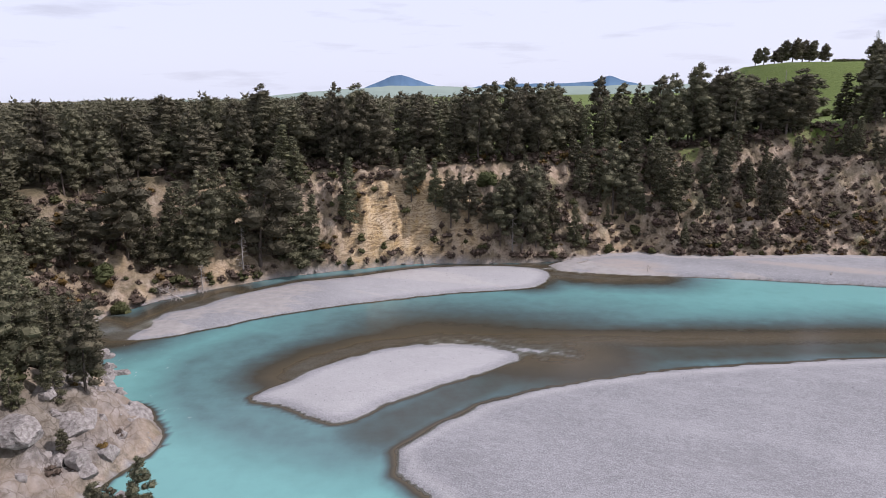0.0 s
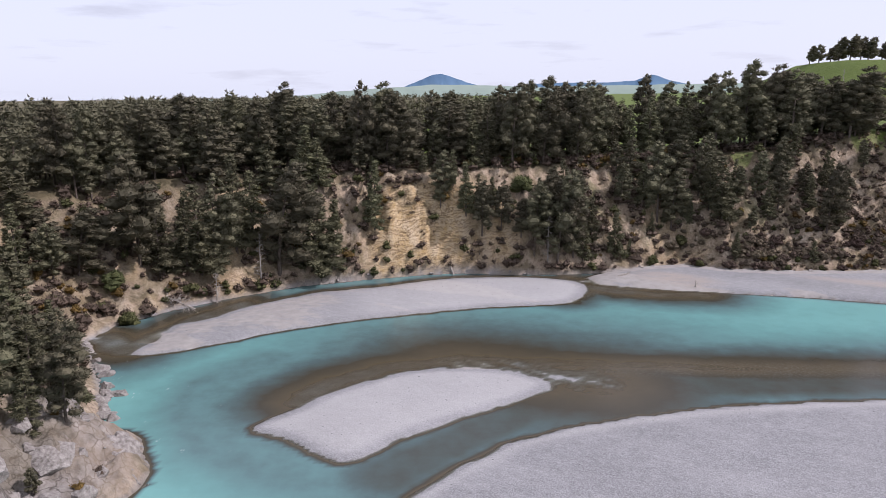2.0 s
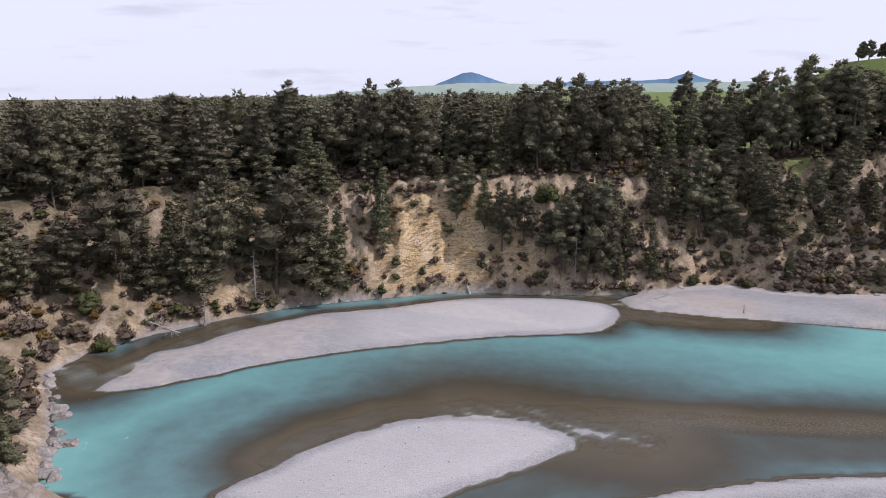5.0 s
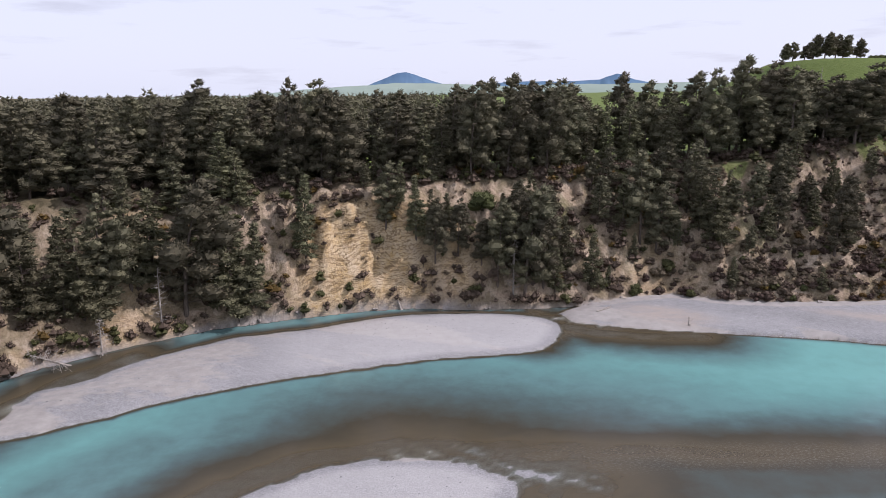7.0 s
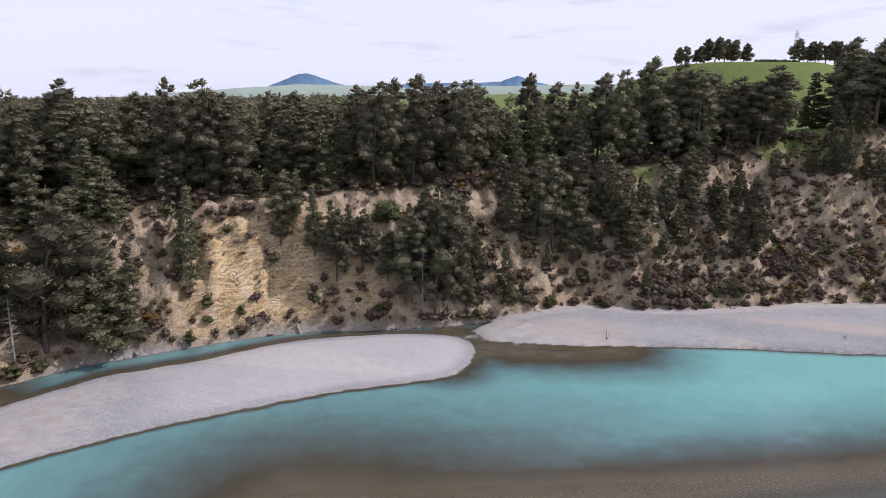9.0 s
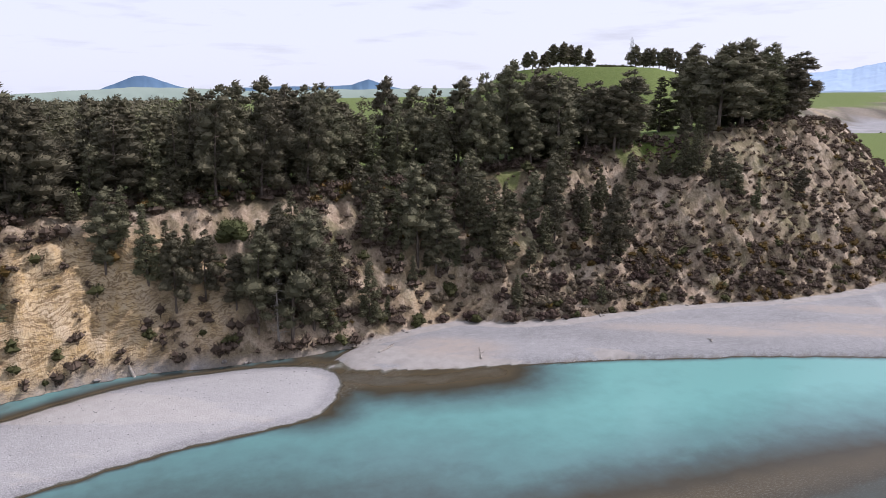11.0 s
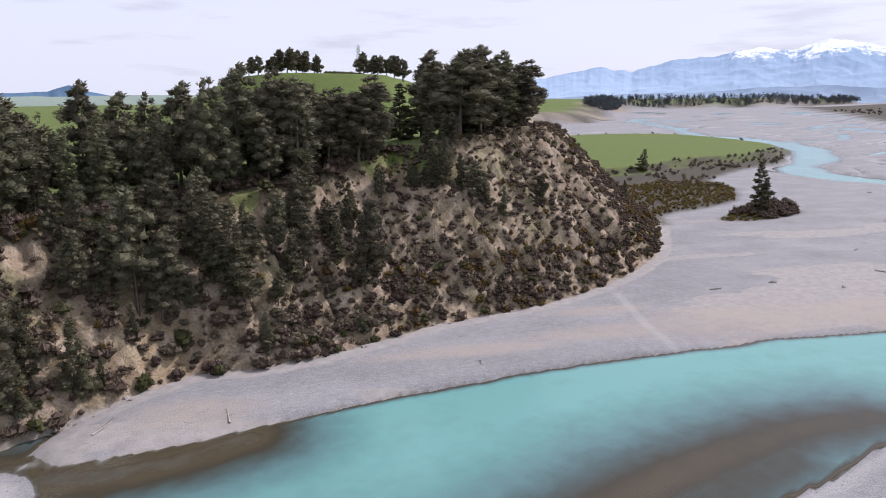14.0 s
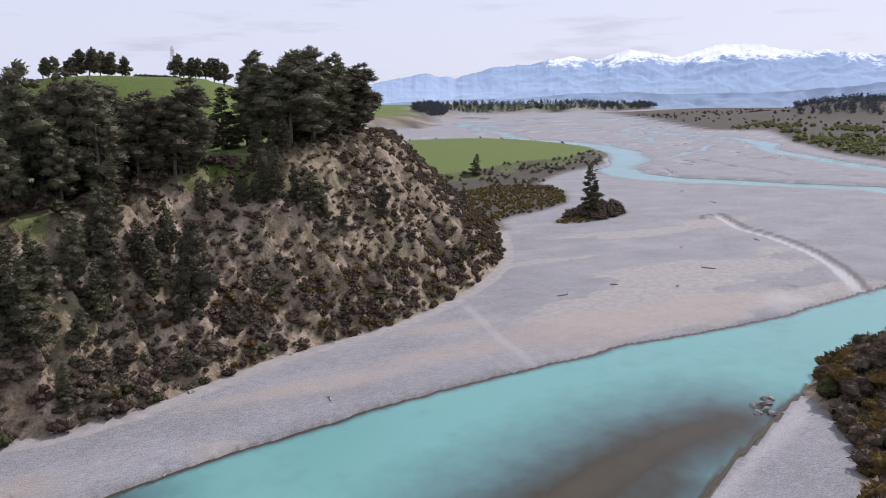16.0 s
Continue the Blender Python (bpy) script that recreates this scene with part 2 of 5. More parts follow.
    zb = np.maximum(zb, -0.14 - 0.36 * a_sh ** 2 - 0.075 * np.maximum(d_sh - 1.5, 0) + 0.07 * fbm(x / 5, y / 2.2, 3, 95))
    d_mo, _ = line_dist([(37, 211), (44, 206), (55, 203.5), (66, 202.5)], wx, wy)
    zb = np.maximum(zb, -0.17 - 0.10 * np.maximum(d_mo - 1.5, 0) + 0.11 * fbm(x / 4, y / 2.2, 3, 96))
    d_fr, _ = line_dist([(0, 151), (10, 149), (16, 146), (27, 143)], x, y)
    zb = np.maximum(zb, -0.05 - 0.035 * d_fr + smooth(12, 2, d_fr) * 0.24 * fbm((x - 0.5 * y) / 3.6, (y + 0.5 * x) / 1.3, 3, 97))
    d_fr, _ = line_dist([(28, 199), (33, 207), (33, 213)], x, y)
    zb = np.maximum(zb, -0.02 - 0.12 * d_fr + smooth(9, 2, d_fr) * 0.26 * fbm((x + 0.5 * y) / 1.8, (y - 0.5 * x) / 3.5, 3, 98))
    d_mu, _ = line_dist([(-82, 167), (-74, 160), (-68, 172), (-66, 182), (-58, 194)], x, y)
    zb = np.maximum(zb, -0.07 - 0.09 * np.maximum(d_mu - 2, 0) + 0.16 * fbm(x / 6, y / 6, 3, 99))
    d_br, _ = line_dist([(32, 220), (40, 215), (47, 211)], x, y)
    zb = np.maximum(zb, -0.10 - 0.10 * d_br + smooth(8, 2, d_br) * 0.3 * fbm((x + y) / 8, (y - x) / 2.2, 3, 100))
    d_sf, _ = line_dist(SHELF, wx, wy)
    zb = np.maximum(zb, -1.2 - 0.10 * np.maximum(d_sf - 6, 0))
    # channel between the island and the wide bar
    d_ch, a_ch = line_dist([(-10, 108), (2, 121), (14, 131), (30, 138), (55, 142), (95, 143), (125, 141)], wx, wy)
    zb = np.where(zb < 0, np.maximum(zb, -0.72 + 0.12 * a_ch - 0.09 * np.maximum(d_ch - 3, 0)), zb)
    # upstream channels cut into the gravel plain
    cut = np.full(np.shape(x), 9.0)
    far = smooth(200, 500, x)
    bx, by = x + far * 7 * fbm(x / 45, y / 45, 3, 101), y + far * 7 * fbm(x / 45, y / 45, 3, 103)
    for pts, half in BRAIDS:
        if half < 4:
            dd, _ = line_dist(pts, wx, wy)
        else:
            dd, _ = line_dist(pts, bx, by)
        wide = half * (1 + 0.35 * fbm(x / 70, y / 70, 2, 107) * (half > 4))
        cut = np.minimum(cut, np.where(half > 4, -2.2, 0.45) + (np.maximum(dd - wide * 0.55, 0) / (wide * 0.45)) ** 1.3 * np.where(half > 4, 2.4, 0.5))
    dist = np.hypot(x, y)
    stripes = fbm(x / 210 + y / 300, (y - 0.62 * x) / 38, 4, 109)
    cut = np.minimum(cut, np.where((dist > 620) & (x > 300), -0.2 + (np.abs(stripes) - 0.04) * 16, 9.0))
    zb = np.where(s_beach > 0, np.minimum(zb, cut + 0.35), zb)
    zb = zb + (s_beach > 12) * 0.35 * fbm(x / 26, y / 26, 3, 111) * smooth(10, 40, s_beach)
    # raised flats
    s_gf, s_sf, s_is, s_fs = (inside(p, x + 3 * fbm(x / 14, y / 14, 3, 113) * (np.hypot(x - 400, y - 300) < 700), y) for p in (GREEN_FLAT, SCRUB_FLAT, ISLET, FAR_SHORE))
    zb = np.maximum(zb, np.where(s_sf > -6, 2.6 * smooth(-5, 5, s_sf) + 0.3 * fbm(x / 5, y / 5, 2, 115), -9))
    zb = np.maximum(zb, np.where(s_gf > -14, 6.3 * smooth(-13, 4, s_gf), -9))
    zb = np.maximum(zb, np.where(s_is > -4, 3.6 * smooth(-3, 7, s_is) * (0.6 + 0.8 * smooth(330, 352, x)), -9))
    zb = np.maximum(zb, np.where(s_fs > -5, 2.6 * smooth(-5, 6, s_fs), -9))
    zb = zb + 42 * np.exp(-(((x - 2330) / 330) ** 2 + ((y - 330) / 210) ** 2)) * (s_fs > 0)
    # rock shelf at the foot of the near bank
    d_rk, _ = line_dist([(-62, 74), (-59, 88), (-57, 97), (-54, 105), (-59, 114)], x, y)
    rock = smooth(10.5, 5, d_rk) * smooth(58, 66, y) * smooth(124, 117, y)
    z["h"] = np.where(d_val > 0, np.maximum(hill, zb * smooth(4, 0, d_val)), zb)
    foot = smooth(2.5, 0, np.abs(d_val))
    z["h"] = z["h"] + foot * 0.4 * fbm(x / 2, y / 2, 2, 117)
    craggy = rock * (2.2 + 2.8 * fbm(x / 6, y / 6, 3, 119) + 3.8 * np.abs(fbm(x / 4.2, y / 4.2, 4, 121)) + 1.6 * np.abs(fbm((x + y) / 2.6, (y - x) / 5, 3, 122)))
    z["h"] = np.maximum(z["h"], np.where(rock > 0.02, craggy + rock * (z["h"] > 0) * z["h"] * 0.8 - 1.0 * (1 - rock), -9))
    z["rise"] = valley_rise(x, y)
    z["h"] = z["h"] + z["rise"]
    z["d"], z["W"], z["T"], z["u"] = d_val, W, T, d / W
    z["hill"] = smooth(-0.3, 1.2, d_val + 0.5 * gul)
    z["rock"] = rock
    z["beach"], z["green"], z["scrub"], z["islet"], z["far"] = s_beach, s_gf, s_sf, s_is, s_fs
    z["shore"] = np.maximum(np.maximum(s_bar, s_isl), np.maximum(s_near, s_beach))
    return z


def height(x, y):
    return float(ground(np.array([x]), np.array([y]))["h"][0])


# ------------------------------------------------------------ materials
def material(name, rough=0.8, spec=0.3):
    m = bpy.data.materials.new(name)
    m.use_nodes = True
    n, l = m.node_tree.nodes, m.node_tree.links
    b = n["Principled BSDF"]
    b.inputs["Roughness"].default_value = rough
    b.inputs["Specular IOR Level"].default_value = spec
    return m, n, l, b


def noise_node(n, l, scale, detail=5, rough=0.55, co=None, stretch=None):
    t = n.new("ShaderNodeTexNoise")
    t.inputs["Scale"].default_value, t.inputs["Detail"].default_value, t.inputs["Roughness"].default_value = scale, detail, rough
    if co is not None:
        if stretch:
            mp = n.new("ShaderNodeMapping")
            mp.inputs["Scale"].default_value = stretch
            l.new(co, mp.inputs[0])
            co = mp.outputs[0]
        l.new(co, t.inputs["Vector"])
    return t.outputs[0]


def ramp(n, l, fac, stops):
    r = n.new("ShaderNodeValToRGB")
    e = r.color_ramp.elements
    while len(e) < len(stops):
        e.new(0.5)
    for el, (p, c) in zip(e, stops):
        el.position = p
        el.color = (*c, 1) if len(c) == 3 else c
    l.new(fac, r.inputs[0])
    return r.outputs[0]


def mix(n, l, fac, a, b, mode="MIX"):
    m = n.new("ShaderNodeMix")
    m.data_type, m.blend_type = "RGBA", mode
    for sock, v in ((m.inputs["Factor"], fac), (m.inputs["A"], a), (m.inputs["B"], b)):
        if isinstance(v, (int, float)):
            sock.default_value = v
        elif isinstance(v, tuple):
            sock.default_value = (*v, 1)
        else:
            l.new(v, sock)
    return m.outputs["Result"]


def calc(n, l, op, a, b=0.0, clamp=False):
    m = n.new("ShaderNodeMath")
    m.operation, m.use_clamp = op, clamp
    for sock, v in ((m.inputs[0], a), (m.inputs[1], b)):
        if isinstance(v, (int, float)):
            sock.default_value = v
        else:
            l.new(v, sock)
    return m.outputs[0]


def bump(n, l, b, heights, strength=0.5, dist=0.1):
    bp = n.new("ShaderNodeBump")
    bp.inputs["Strength"].default_value, bp.inputs["Distance"].default_value = strength, dist
    l.new(heights, bp.inputs["Height"])
    l.new(bp.outputs[0], b.inputs["Normal"])


def zone(n, l, name):
    a = n.new("ShaderNodeAttribute")
    a.attribute_name = name
    s = n.new("ShaderNodeSeparateColor")
    l.new(a.outputs["Color"], s.inputs[0])
    return s.outputs[0], s.outputs[1], s.outputs[2], a.outputs["Alpha"]


def ground_material():
    m, n, l, b = material("ground", 0.92, 0.2)
    co = n.new("ShaderNodeTexCoord").outputs["Object"]
    soil, grass, yellow, wood = zone(n, l, "zone_a")
    sand, wet, plain, rock = zone(n, l, "zone_b")
    big = noise_node(n, l, 0.06, 5, 0.6, co)
    mid = noise_node(n, l, 0.5, 6, 0.6, co)
    fine = noise_node(n, l, 3.0, 5, 0.7, co)
    pebble = n.new("ShaderNodeTexVoronoi")
    pebble.inputs["Scale"].default_value = 3.6
    l.new(co, pebble.inputs["Vector"])
    # river gravel
    col = ramp(n, l, mid, [(0.3, (0.19, 0.19, 0.192)), (0.55, (0.242, 0.241, 0.243)), (0.75, (0.30, 0.297, 0.298))])
    col = mix(n, l, 0.5, col, ramp(n, l, big, [(0.32, (0.19, 0.19, 0.193)), (0.68, (0.345, 0.341, 0.343))]))
    col = mix(n, l, ramp(n, l, fine, [(0.42, (0, 0, 0)), (0.75, (0.4, 0.4, 0.4))]), col, (0.19, 0.185, 0.19))
    stones = ramp(n, l, pebble.outputs["Distance"], [(0.05, (0.44, 0.435, 0.43)), (0.4, (0.28, 0.278, 0.278)), (0.75, (0.12, 0.119, 0.12))])
    col = mix(n, l, 0.36, col, stones)
    # silt and sand
    silt = ramp(n, l, mid, [(0.3, (0.26, 0.243, 0.225)), (0.7, (0.345, 0.325, 0.302))])
    swash = noise_node(n, l, 0.35, 7, 0.65, co, (0.8, 1.5, 1.0))
    edge = ramp(n, l, calc(n, l, "ADD", sand, calc(n, l, "MULTIPLY", calc(n, l, "SUBTRACT", swash, 0.5), 0.9)), [(0.34, (0, 0, 0)), (0.52, (0.95, 0.95, 0.95))])
    turned = n.new("ShaderNodeVectorRotate")
    turned.inputs["Angle"].default_value = 0.53
    l.new(co, turned.inputs["Vector"])
    runs = noise_node(n, l, 0.06, 7, 0.62, turned.outputs[0], (0.5, 1.4, 1.0))
    col = mix(n, l, ramp(n, l, runs, [(0.50, (0, 0, 0)), (0.70, (0.3, 0.3, 0.3))]), col, (0.37, 0.364, 0.36))
    col = mix(n, l, ramp(n, l, runs, [(0.30, (0.3, 0.3, 0.3)), (0.47, (0, 0, 0))]), col, (0.18, 0.177, 0.176))
    cob = noise_node(n, l, 0.9, 6, 0.75, turned.outputs[0], (0.7, 1.5, 1.0))
    col = mix(n, l, ramp(n, l, cob, [(0.38, (0.26, 0.26, 0.26)), (0.50, (0, 0, 0))]), col, (0.17, 0.167, 0.166))
    col = mix(n, l, ramp(n, l, cob, [(0.54, (0, 0, 0)), (0.68, (0.34, 0.34, 0.34))]), col, (0.42, 0.416, 0.412))
    col = mix(n, l, edge, col, silt)
    pale, cutbank, tan, _ = zone(n, l, "zone_c")
    col = mix(n, l, calc(n, l, "MULTIPLY", tan, ramp(n, l, swash, [(0.3, (0.35, 0.35, 0.35)), (0.65, (1, 1, 1))])), col, (0.335, 0.288, 0.248))
    col = mix(n, l, pale, col, (0.43, 0.42, 0.405))
    col = mix(n, l, cutbank, col, (0.10, 0.092, 0.085))
    damp = mix(n, l, 1.0, col, (0.63, 0.575, 0.50), "MULTIPLY")
    col = mix(n, l, wet, col, damp)
    # low plain with willow scrub
    pl = ramp(n, l, mid, [(0.3, (0.035, 0.032, 0.018)), (0.6, (0.062, 0.052, 0.033)), (0.8, (0.09, 0.075, 0.047))])
    col = mix(n, l, plain, col, pl)
    # bank soil: clay, dry grass and stony streaks
    stre = noise_node(n, l, 0.30, 6, 0.65, co, (1.0, 1.0, 0.35))
    clay = ramp(n, l, stre, [(0.28, (0.165, 0.118, 0.08)), (0.5, (0.355, 0.277, 0.198)), (0.68, (0.48, 0.40, 0.305))])
    dry = ramp(n, l, mid, [(0.35, (0.125, 0.10, 0.055)), (0.55, (0.225, 0.182, 0.112)), (0.75, (0.32, 0.27, 0.185))])
    clay = mix(n, l, ramp(n, l, noise_node(n, l, 0.17, 6, 0.7, co), [(0.44, (0, 0, 0)), (0.58, (0.85, 0.85, 0.85))]), clay, dry)
    tuss = n.new("ShaderNodeTexVoronoi")
    tuss.inputs["Scale"].default_value = 0.9
    l.new(co, tuss.inputs["Vector"])
    clay = mix(n, l, ramp(n, l, calc(n, l, "ADD", tuss.outputs["Distance"], calc(n, l, "MULTIPLY", fine, 0.5)), [(0.46, (0.45, 0.45, 0.45)), (0.62, (0, 0, 0))]), clay, (0.10, 0.08, 0.05))
    clay = mix(n, l, ramp(n, l, fine, [(0.45, (0, 0, 0)), (0.66, (0.7, 0.7, 0.7))]), clay, mix(n, l, 1.0, clay, (0.42, 0.40, 0.38), "MULTIPLY"))
    wob = noise_node(n, l, 0.12, 4, 0.6, co)
    shift = n.new("ShaderNodeVectorMath")
    shift.operation = "ADD"
    l.new(co, shift.inputs[0])
    l.new(mix(n, l, wob, (0, 0, 0), (9.0, 9.0, 7.0)), shift.inputs[1])
    band = noise_node(n, l, 0.6, 8, 0.72, shift.outputs[0], (0.45, 0.45, 1.2))
    sandst = ramp(n, l, band, [(0.32, (0.25, 0.165, 0.08)), (0.45, (0.44, 0.31, 0.145)), (0.56, (0.52, 0.40, 0.235)), (0.68, (0.40, 0.25, 0.10))])
    sandst = mix(n, l, ramp(n, l, fine, [(0.5, (0, 0, 0)), (0.66, (0.75, 0.75, 0.75))]), sandst, (0.22, 0.155, 0.085))
    sandst = mix(n, l, ramp(n, l, stre, [(0.4, (0, 0, 0)), (0.7, (0.5, 0.5, 0.5))]), sandst, (0.50, 0.44, 0.35))
    crack = noise_node(n, l, 0.5, 5, 0.6, shift.outputs[0], (0.35, 0.35, 3.2))
    crack = ramp(n, l, calc(n, l, "ABSOLUTE", calc(n, l, "SUBTRACT", crack, 0.5)), [(0.0, (1, 1, 1)), (0.02, (0.75, 0.75, 0.75)), (0.045, (0, 0, 0))])
    sandst = mix(n, l, crack, sandst, (0.17, 0.115, 0.06))
    clay = mix(n, l, yellow, clay, sandst)
    greywacke = ramp(n, l, mid, [(0.32, (0.09, 0.078, 0.066)), (0.5, (0.22, 0.20, 0.18)), (0.7, (0.34, 0.315, 0.29))])
    joint = n.new("ShaderNodeTexVoronoi")
    joint.feature = "DISTANCE_TO_EDGE"
    joint.inputs["Scale"].default_value = 0.45
    l.new(shift.outputs[0], joint.inputs["Vector"])
    greywacke = mix(n, l, ramp(n, l, joint.outputs["Distance"], [(0.0, (0.8, 0.8, 0.8)), (0.07, (0, 0, 0))]), greywacke, (0.06, 0.05, 0.042))
    greywacke = mix(n, l, ramp(n, l, big, [(0.45, (0, 0, 0)), (0.62, (0.6, 0.6, 0.6))]), greywacke, (0.25, 0.195, 0.14))
    clay = mix(n, l, rock, clay, greywacke)
    col = mix(n, l, soil, col, clay)
    floor_c = ramp(n, l, mid, [(0.3, (0.05, 0.045, 0.025)), (0.7, (0.13, 0.105, 0.06))])
    col = mix(n, l, wood, col, floor_c)
    turf = ramp(n, l, mid, [(0.3, (0.075, 0.105, 0.022)), (0.55, (0.105, 0.14, 0.03)), (0.8, (0.14, 0.165, 0.045))])
    turf = mix(n, l, ramp(n, l, big, [(0.35, (0, 0, 0)), (0.7, (0.6, 0.6, 0.6))]), turf, (0.10, 0.135, 0.032))
    col = mix(n, l, grass, col, turf)
    l.new(col, b.inputs["Base Color"])
    l.new(calc(n, l, "SUBTRACT", 0.93, calc(n, l, "MULTIPLY", wet, 0.35)), b.inputs["Roughness"])
    hh = calc(n, l, "ADD", calc(n, l, "MULTIPLY", mid, calc(n, l, "MULTIPLY", soil, 0.8)), calc(n, l, "MULTIPLY", fine, 0.4))
    hh = calc(n, l, "ADD", hh, calc(n, l, "MULTIPLY", stre, calc(n, l, "MULTIPLY", soil, 2.5)))
    bump(n, l, b, hh, 0.8, 0.45)
    return m


def water_material():
    m, n, l, b = material("river_water", 0.2, 0.22)
    b.inputs["IOR"].default_value = 1.33
    a = n.new("ShaderNodeAttribute")
    a.attribute_name = "depth"
    co = n.new("ShaderNodeTexCoord").outputs["Object"]
    wav = noise_node(n, l, 0.22, 5, 0.6, co)
    dep = calc(n, l, "ADD", a.outputs["Fac"], calc(n, l, "MULTIPLY", calc(n, l, "SUBTRACT", wav, 0.5), calc(n, l, "MULTIPLY", a.outputs["Fac"], 0.45)))
    col = ramp(n, l, calc(n, l, "DIVIDE", dep, 2.4), [(0.0, (0.125, 0.112, 0.088)), (0.10, (0.077, 0.062, 0.038)), (0.22, (0.048, 0.043, 0.030)),
                                                      (0.36, (0.064, 0.092, 0.090)), (0.52, (0.095, 0.175, 0.174)), (0.75, (0.118, 0.255, 0.242)), (1.0, (0.142, 0.315, 0.294))])
    fm = n.new("ShaderNodeAttribute")
    fm.attribute_name = "foam"
    fo = noise_node(n, l, 0.55, 7, 0.7, co, (1.0, 0.5, 1.0))
    fo = calc(n, l, "MULTIPLY", ramp(n, l, fo, [(0.64, (0, 0, 0)), (0.74, (0.8, 0.8, 0.8))]), fm.outputs["Fac"])
    # white flecks: broken riffle water, with its sparkle painted into the colour
    rf = n.new("ShaderNodeAttribute")
    rf.attribute_name = "riffle_glint"
    sp = noise_node(n, l, 2.6, 6, 0.8, co, (0.7, 1.4, 1.0))
    fo = calc(n, l, "ADD", fo, calc(n, l, "MULTIPLY", ramp(n, l, sp, [(0.50, (0, 0, 0)), (0.75, (0.6, 0.6, 0.6))]), rf.outputs["Fac"]), True)
    col = mix(n, l, fo, col, (0.55, 0.58, 0.56))
    l.new(col, b.inputs["Base Color"])
    rip = noise_node(n, l, 1.5, 6, 0.65, co)
    rip2 = noise_node(n, l, 0.35, 4, 0.6, co)
    bump(n, l, b, calc(n, l, "ADD", rip, calc(n, l, "MULTIPLY", rip2, 2.0)), 0.10, 0.10)
    tr = n.new("ShaderNodeBsdfTransparent")
    tr.inputs[0].default_value = (0.80, 0.84, 0.80, 1)
    mx = n.new("ShaderNodeMixShader")
    l.new(ramp(n, l, a.outputs["Fac"], [(0.0, (0.12, 0.12, 0.12)), (0.28, (1, 1, 1))]), mx.inputs[0])
    l.new(tr.outputs[0], mx.inputs[1])
    l.new(b.outputs[0], mx.inputs[2])
    l.new(mx.outputs[0], n["Material Output"].inputs["Surface"])
    return m


def leaf_material(name, dark, light, rnd=0.5, scale=0.7):
    m, n, l, b = material(name, 0.8, 0.12)
    g = n.new("ShaderNodeNewGeometry")
    oi = n.new("ShaderNodeObjectInfo")
    co = n.new("ShaderNodeTexCoord").outputs["Object"]
    isl = g.outputs["Random Per Island"]
    f = calc(n, l, "ADD", calc(n, l, "MULTIPLY", isl, 0.42), calc(n, l, "MULTIPLY", noise_node(n, l, scale, 3, 0.5, co), 0.6))
    col = mix(n, l, f, dark, light)
    hs = n.new("ShaderNodeHueSaturation")
    l.new(calc(n, l, "ADD", 0.5 - 0.035 * rnd, calc(n, l, "MULTIPLY", oi.outputs["Random"], 0.07 * rnd)), hs.inputs["Hue"])
    l.new(calc(n, l, "ADD", 1 - 0.4 * rnd, calc(n, l, "MULTIPLY", oi.outputs["Random"], 0.8 * rnd)), hs.inputs["Value"])
    l.new(col, hs.inputs["Color"])
    l.new(hs.outputs[0], b.inputs["Base Color"])
    tl = n.new("ShaderNodeBsdfTranslucent")
    l.new(hs.outputs[0], tl.inputs[0])
    mx = n.new("ShaderNodeMixShader")
    mx.inputs[0].default_value = 0.24
    l.new(b.outputs[0], mx.inputs[1])
    l.new(tl.outputs[0], mx.inputs[2])
    l.new(mx.outputs[0], n["Material Output"].inputs["Surface"])
    return m


def plain_material(name, a, c, scale=2.0, rough=0.85, spec=0.25, stretch=None, strength=0.4, dist=0.05):
    m, n, l, b = material(name, rough, spec)
    co = n.new("ShaderNodeTexCoord").outputs["Object"]
    f = noise_node(n, l, scale, 6, 0.62, co, stretch)
    l.new(ramp(n, l, f, [(0.3, a), (0.7, c)]), b.inputs["Base Color"])
    bump(n, l, b, f, strength, dist)
    return m


M_GROUND = ground_material()
M_WATER = water_material()
M_PINE = leaf_material("pine_needles", (0.064, 0.061, 0.043), (0.170, 0.156, 0.096))
M_FIR = leaf_material("fir_needles", (0.066, 0.066, 0.044), (0.178, 0.170, 0.096))
M_BROADLEAF = leaf_material("broad_leaves", (0.04, 0.044, 0.02), (0.115, 0.12, 0.05))
M_SCRUB = leaf_material("scrub_leaves", (0.055, 0.042, 0.032), (0.165, 0.124, 0.092), 0.8)
M_TUSSOCK = leaf_material("dry_tussock", (0.12, 0.092, 0.06), (0.25, 0.20, 0.13), 0.5)
M_GORSE = leaf_material("gorse_leaves", (0.055, 0.042, 0.016), (0.20, 0.13, 0.04), 0.7)
# needle colour with the bluish haze of distance painted in
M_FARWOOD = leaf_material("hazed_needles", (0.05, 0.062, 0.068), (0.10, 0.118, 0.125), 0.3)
M_WILLOW = leaf_material("willow_leaves", (0.09, 0.09, 0.035), (0.20, 0.19, 0.07), 0.6)
M_BARK = plain_material("pine_bark", (0.06, 0.047, 0.038), (0.17, 0.14, 0.115), 3.0, 0.95, 0.1, (1, 1, 0.25))
M_DEADWOOD = plain_material("bleached_wood", (0.20, 0.175, 0.15), (0.40, 0.37, 0.33), 3.0, 0.9, 0.1, (1, 1, 0.3))
M_ROCK = plain_material("greywacke", (0.12, 0.105, 0.092), (0.34, 0.315, 0.29), 1.6, 0.9, 0.2, None, 0.8, 0.3)
M_STONE = plain_material("river_stone", (0.14, 0.138, 0.138), (0.36, 0.355, 0.355), 0.8, 0.85)
M_STEEL = plain_material("galvanised_steel", (0.36, 0.37, 0.39), (0.50, 0.51, 0.53), 1.0, 0.5, 0.5)
